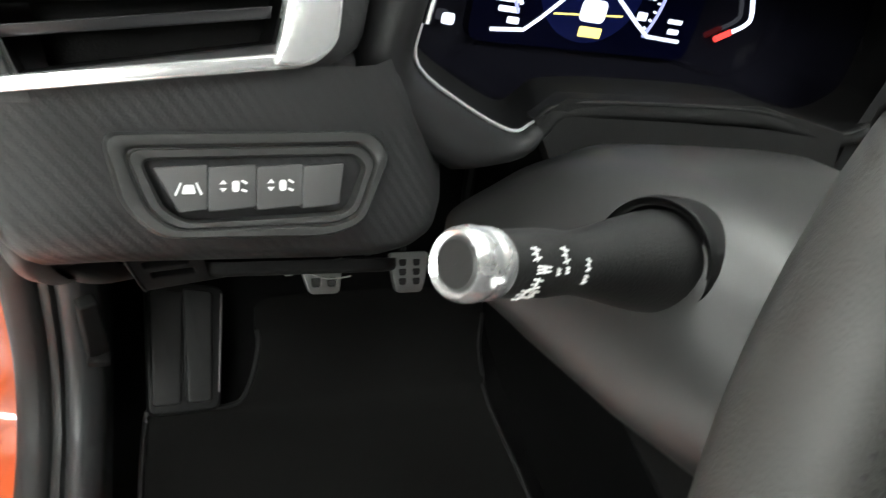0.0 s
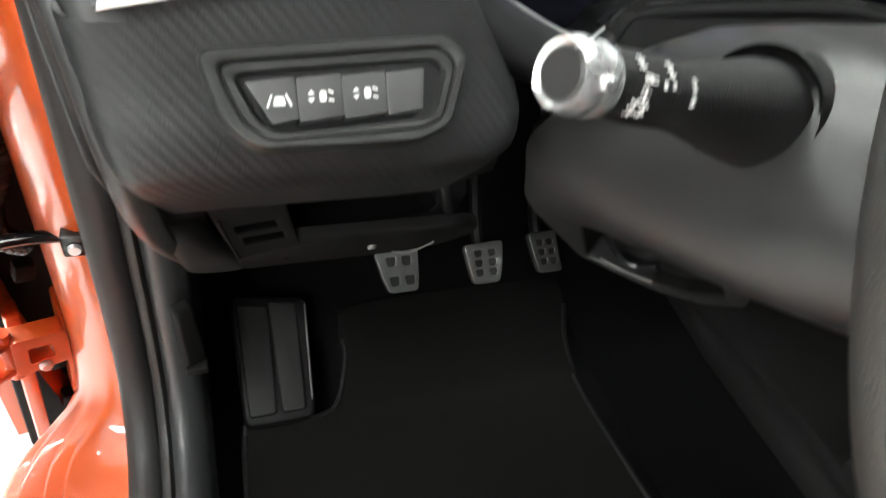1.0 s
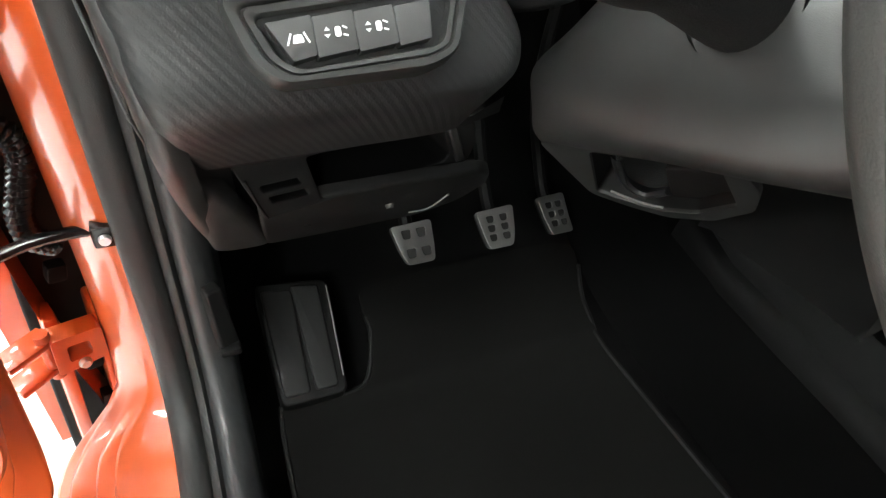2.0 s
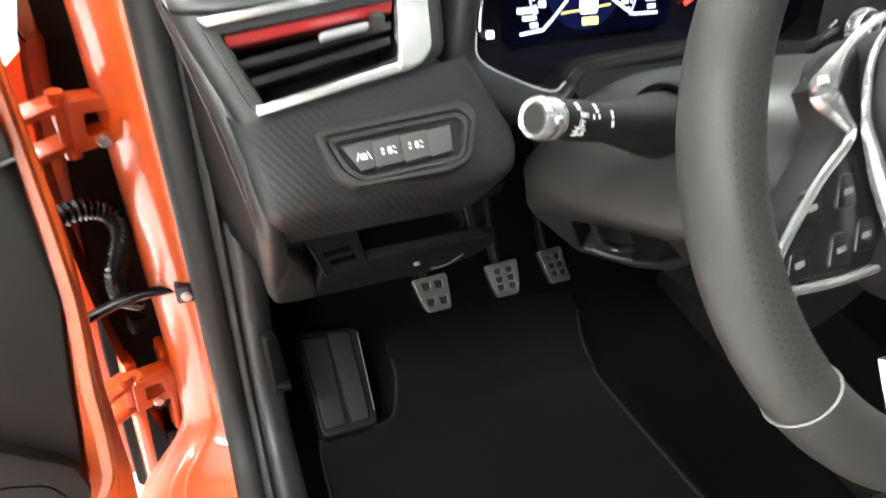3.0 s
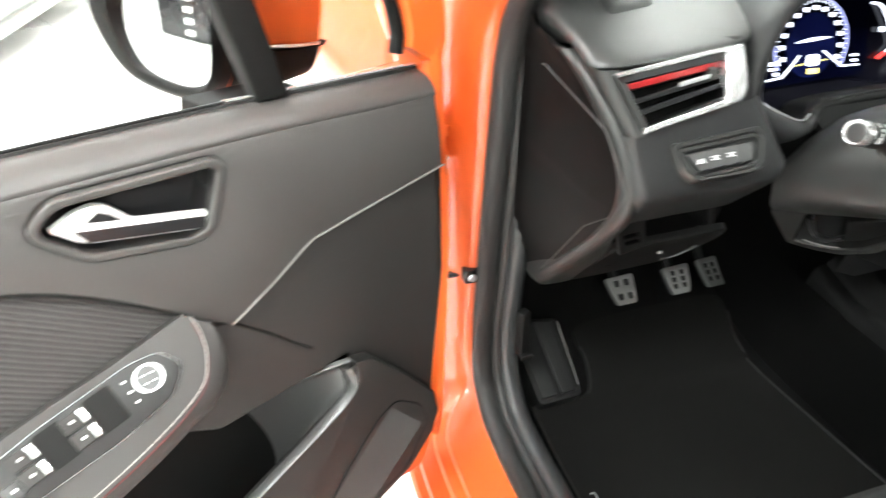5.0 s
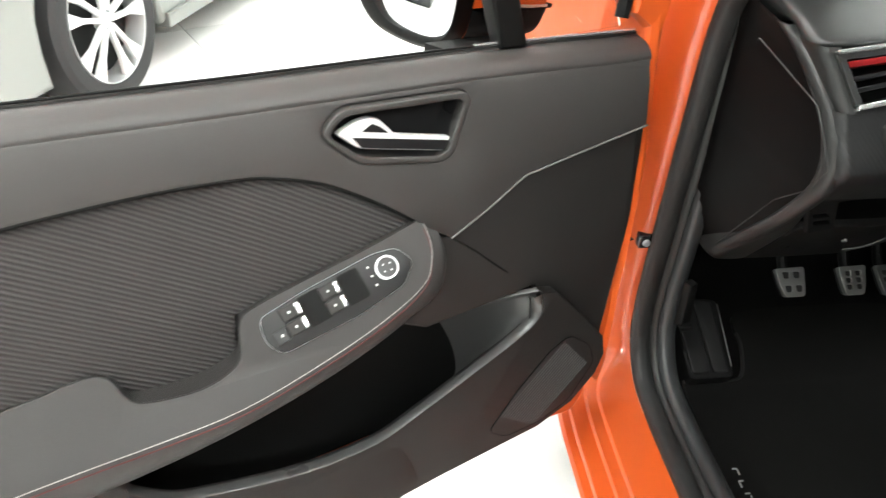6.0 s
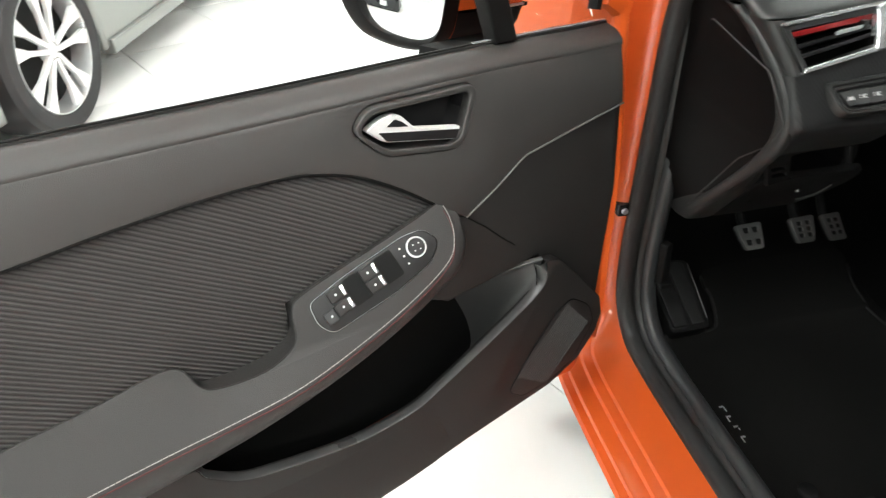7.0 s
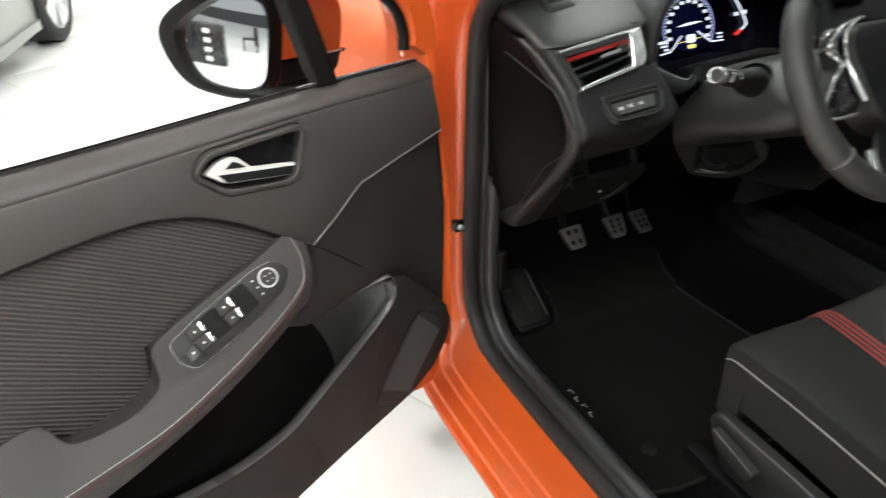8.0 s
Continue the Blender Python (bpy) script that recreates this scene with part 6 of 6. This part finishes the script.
b = bmesh.new()
vs = [b.verts.new((p.x, p.y, 0)) for p in mat_out]
b.faces.new(vs)
for y in [0.16 + 0.02 * k for k in range(33)]:
    bmesh.ops.bisect_plane(b, geom=list(b.verts) + list(b.edges) + list(b.faces), plane_co=(0, y, 0), plane_no=(0, 1, 0))
res = bmesh.ops.extrude_face_region(b, geom=list(b.faces), use_keep_orig=True)
topv = {v for v in res["geom"] if isinstance(v, bmesh.types.BMVert)}
for v in b.verts:
    v.co.z = floor_z(v.co.y) + (0.013 if v in topv else 0.002)
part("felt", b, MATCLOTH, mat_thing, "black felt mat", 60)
k0 = next(i for i, p in enumerate(mat_out) if p.y > 0.70)
k1 = max(i for i, p in enumerate(mat_out) if p.y > 0.70)
part("sewn_edge", tube([Vector((p.x, p.y, floor_z(p.y) + 0.013)) for p in mat_out[k1:] + mat_out[:k0]], 0.0034, 6), KNEE, mat_thing, "raised black sewn edge")
bm = None
for k in range(4):
    y = 0.425 - 0.0225 * k
    bm = block((0.061, y, 0.2862), (0.008, 0.0026, 0.0015), None, 0.0004, bm)
    bm = block((0.061 - (0.0035 if k % 2 else -0.0035), y - 0.006, 0.2862), (0.0022, 0.011 if k != 2 else 0.004, 0.0015), None, 0.0004, bm)
part("badge", bm, SATIN, mat_thing, "pale woven badge")
part("mat_clip", turned((0.10, 0.24, 0.285), (0, 0, 1), [(1e-4, 0.006), (0.012, 0.006), (0.016, 0.003), (0.017, 0.0)], 20), PLASTIC_BLACK, mat_thing, "round black mat fixing")

# ---- driver's seat ----
seat = thing("driver_seat", (0.34, -0.15, 0.28), "dark grey driver's seat with red stripes", "car seat")
rows = []
for y, zt, k in ((0.172, 0.500, 0.96), (0.180, 0.535, 0.98), (0.178, 0.555, 0.99), (0.164, 0.566, 1.0), (0.14, 0.570, 1.0), (0.02, 0.566, 1.0), (-0.15, 0.552, 1.0), (-0.30, 0.54, 1.0)):
    rows.append(spline([Vector((0.392 + x * k, y, zt + z)) for x, z in ((-0.226, -0.125), (-0.234, -0.060), (-0.237, -0.020), (-0.229, -0.003), (-0.14, -0.006), (-0.06, -0.014), (0.06, -0.014), (0.14, -0.010), (0.19, 0.004), (0.225, -0.004), (0.24, -0.035), (0.235, -0.085))], 3))
b = loft(rows)
cush = part("cushion", b, SEATCLOTH, seat, "dark grey seat cushion", 70)
part("front_face", slab([(0.160, 0.176, 0.42), (0.620, 0.176, 0.42), (0.620, 0.176, 0.530), (0.160, 0.176, 0.530)], (0, 1, 0), -0.04, 0.001, 0.004), SEATCLOTH, seat, "front face of the cushion")
part("piping", tube(spline([(0.1600, 0.180, 0.520), (0.1545, 0.165, 0.532), (0.1535, 0.14, 0.5335), (0.1535, 0.02, 0.5300), (0.1535, -0.15, 0.5160), (0.1535, -0.30, 0.504)], 5), 0.0017, 6), PIPING, cush, "pale piping along the side")
for x in (0.333, 0.3435, 0.354, 0.3645):
    part("red_stripe", tube([Vector((x - 0.10 * max(0, 0.14 - y), y, z)) for y, z in spline([(0.1775, 0.530), (0.176, 0.544), (0.163, 0.5545), (0.14, 0.5585), (0.02, 0.5545), (-0.15, 0.5405), (-0.30, 0.5285)], 6)], 0.0038, 6, 0.40), REDTHREAD, cush, "red sewn stripe")
part("sewn_groove", tube(spline([(0.262, -0.075, 0.5455), (0.285, -0.040, 0.5440), (0.330, -0.015, 0.5430), (0.40, -0.010, 0.5400)], 5), 0.0042, 6, 0.5), KNEE, cush, "dark sewn groove across the cushion")
part("side_valance", slab(rounded([(0.135, 0.155, 0.440), (0.135, 0.165, 0.415), (0.135, 0.12, 0.34), (0.135, -0.30, 0.34), (0.135, -0.30, 0.430)], 0.012), (-1, 0, 0), -0.02, 0.0, 0.004), PLASTIC_LOW, seat, "grey plastic seat side cover")
part("height_lever", slab(rounded([(0.122, 0.142, 0.428), (0.122, 0.126, 0.396), (0.122, 0.060, 0.384), (0.122, 0.052, 0.408), (0.122, 0.095, 0.420)], 0.008), (-1, 0, 0), -0.006, 0.010, 0.004), PLASTIC_LOW, seat, "grey seat height lever")
part("seat_rail", block((0.16, -0.05, 0.292), (0.03, 0.50, 0.035), None, 0.004), PLASTIC_BLACK, seat, "dark seat rail")
rows = []
for z, y, w in ((0.52, -0.30, 0.23), (0.65, -0.33, 0.24), (0.85, -0.39, 0.235), (1.02, -0.45, 0.20), (1.10, -0.48, 0.15)):
    rows.append(rounded([Vector((0.392 - w, y + 0.03, z)), Vector((0.392 - w, y - 0.08, z)), Vector((0.392 + w, y - 0.08, z)), Vector((0.392 + w, y + 0.03, z)), Vector((0.392 + w * 0.6, y, z)), Vector((0.392 - w * 0.6, y, z))], 0.03, 3))
part("backrest", loft(rows, wrap=True, caps=True), SEATCLOTH, seat, "dark grey seat back", 60)

# ---- silver car parked beyond the door ----
silver = thing("silver_car", (-1.9, 4.2, 0.0), "silver car parked on the tiles with alloy wheels", "car")
SD, SS = Vector((0.27, 0.963, 0)).normalized(), Vector((0.963, -0.27, 0)).normalized()
SO = Vector((-1.55, 2.62, 0))


def V(a, s, z):
    """On the silver car: a along it from its front wheel, s out of its side, z up."""
    return SO + SD * a + SS * s + Vector((0, 0, z))


def arch(a0, r, n=12):
    return [(a0 + r * math.cos(math.pi - math.pi * k / n), 0.33 + r * math.sin(math.pi * k / n)) for k in range(n + 1)]


side = [(-0.85, 0.30), (-0.62, 0.20), (-0.37, 0.19)] + arch(0, 0.37) + [(0.40, 0.19), (2.20, 0.19)] + arch(2.6, 0.37) + [(2.98, 0.22), (3.30, 0.35), (3.34, 0.80), (3.1, 0.98), (2.0, 1.0), (0.9, 0.99), (0.35, 0.97), (-0.3, 0.86), (-0.72, 0.70), (-0.86, 0.52)]
part("body_side", slab([V(a, 0.0, z) for a, z in side], SS, -1.70, 0.03, 0.03), SILVERPAINT, silver, "silver painted body side", 30)
part("cabin", loft([[V(a, s, z) for a, z in ((0.55, 0.98), (1.15, 1.40), (1.6, 1.46), (2.5, 1.44), (3.15, 1.0))] for s in (-0.02, -0.16, -1.5, -1.66)]), CARGLASS, silver, "dark glazed cabin")
part("bumper", loft([[V(-0.86 + dx, s, z) for s in (0.02, -0.2, -0.8, -1.4, -1.7)] for dx, z in ((0.1, 0.19), (-0.02, 0.28), (-0.06, 0.40), (-0.04, 0.55), (0.06, 0.66))]), SILVERPAINT, silver, "silver front bumper")
part("sill_strip", slab([V(0.42, 0, 0.17), V(2.18, 0, 0.17), V(2.18, 0, 0.235), V(0.42, 0, 0.235)], SS, -0.02, 0.05, 0.01), SILVERPAINT, silver, "grey lower sill")
for a0 in (0.0, 2.6):
    hubp = V(a0, 0.0, 0.33)
    w = part("car_wheel", turned(hubp, SS, [(0.245, 0.03), (0.25, 0.045), (0.275, 0.055), (0.31, 0.05), (0.328, 0.03), (0.33, -0.02), (0.33, -0.15), (0.31, -0.17), (0.24, -0.17)], 48), TYRE, silver, "black tyre")
    part("wheel_rim", turned(hubp, SS, [(0.248, 0.035), (0.246, 0.046), (0.2405, 0.044), (0.236, 0.02), (0.228, -0.10), (0.05, -0.11)], 48), SATIN, w, "silver rim")
    part("brake_disc", turned(hubp, SS, [(1e-4, -0.03), (0.218, -0.03), (0.218, -0.075)], 36), PLASTIC_BLACK, w, "dark brake disc")
    part("hub_cap", turned(hubp, SS, [(1e-4, 0.034), (0.028, 0.032), (0.036, 0.022), (0.045, 0.0)], 24), SATIN, w, "silver hub cap")
    q0 = Vector((0, 0, 1))
    q1 = SS.cross(q0)
    for k in range(10):
        a = 2 * math.pi * k / 10 + 0.16
        lean_a = a + (0.09 if k % 2 else -0.09)
        e0, e1 = q0 * math.cos(a) + q1 * math.sin(a), q0 * math.cos(lean_a) + q1 * math.sin(lean_a)
        t0, t1 = SS.cross(e0), SS.cross(e1)
        pts = [hubp + e0 * 0.036 - t0 * 0.009, hubp + e1 * 0.150 - t1 * 0.011, hubp + e1 * 0.241 - t1 * 0.034, hubp + e1 * 0.241 + t1 * 0.030, hubp + e1 * 0.150 + t1 * 0.010, hubp + e0 * 0.036 + t0 * 0.009]
        part("wheel_spoke", slab(pts, SS, 0.018, 0.038, 0.004), SPOKE, w, "bright machined alloy spoke")

# ---- drawer cabinet and chair beside the car, seen in the door mirror ----
counter = thing("drawer_cabinet", (-5.2, 1.66, 0.0), "low black drawer cabinet with white handles", "cabinet")
part("body", block((-5.25, 1.74, 0.32), (0.45, 0.96, 0.60), None, 0.015), PLASTIC_GLOSS, counter, "black cabinet body")
part("plinth", block((-5.25, 1.74, 0.01), (0.40, 0.90, 0.02), None, 0), PLASTIC_BLACK, counter, "recessed plinth")
for k in range(4):
    part("handle", block((-5.015, 1.62, 0.10 + 0.14 * k), (0.03, 0.15, 0.07), None, 0.01), WALL, counter, "white drawer handle")
chair = thing("chair", (-7.3, 0.62, 0.0), "dark showroom chair with a straight back", "chair")
part("seat", block((-7.3, 0.72, 0.27), (0.42, 0.40, 0.04), None, 0.01), PLASTIC_GLOSS, chair)
part("backrest", block((-7.3, 0.52, 0.34), (0.42, 0.12, 0.42), None, 0.01), PLASTIC_GLOSS, chair)
for x in (-7.48, -7.12):
    for y in (0.52, 0.90):
        part("leg", block((x, y, 0.125), (0.035, 0.035, 0.25), None, 0.004), PLASTIC_GLOSS, chair)
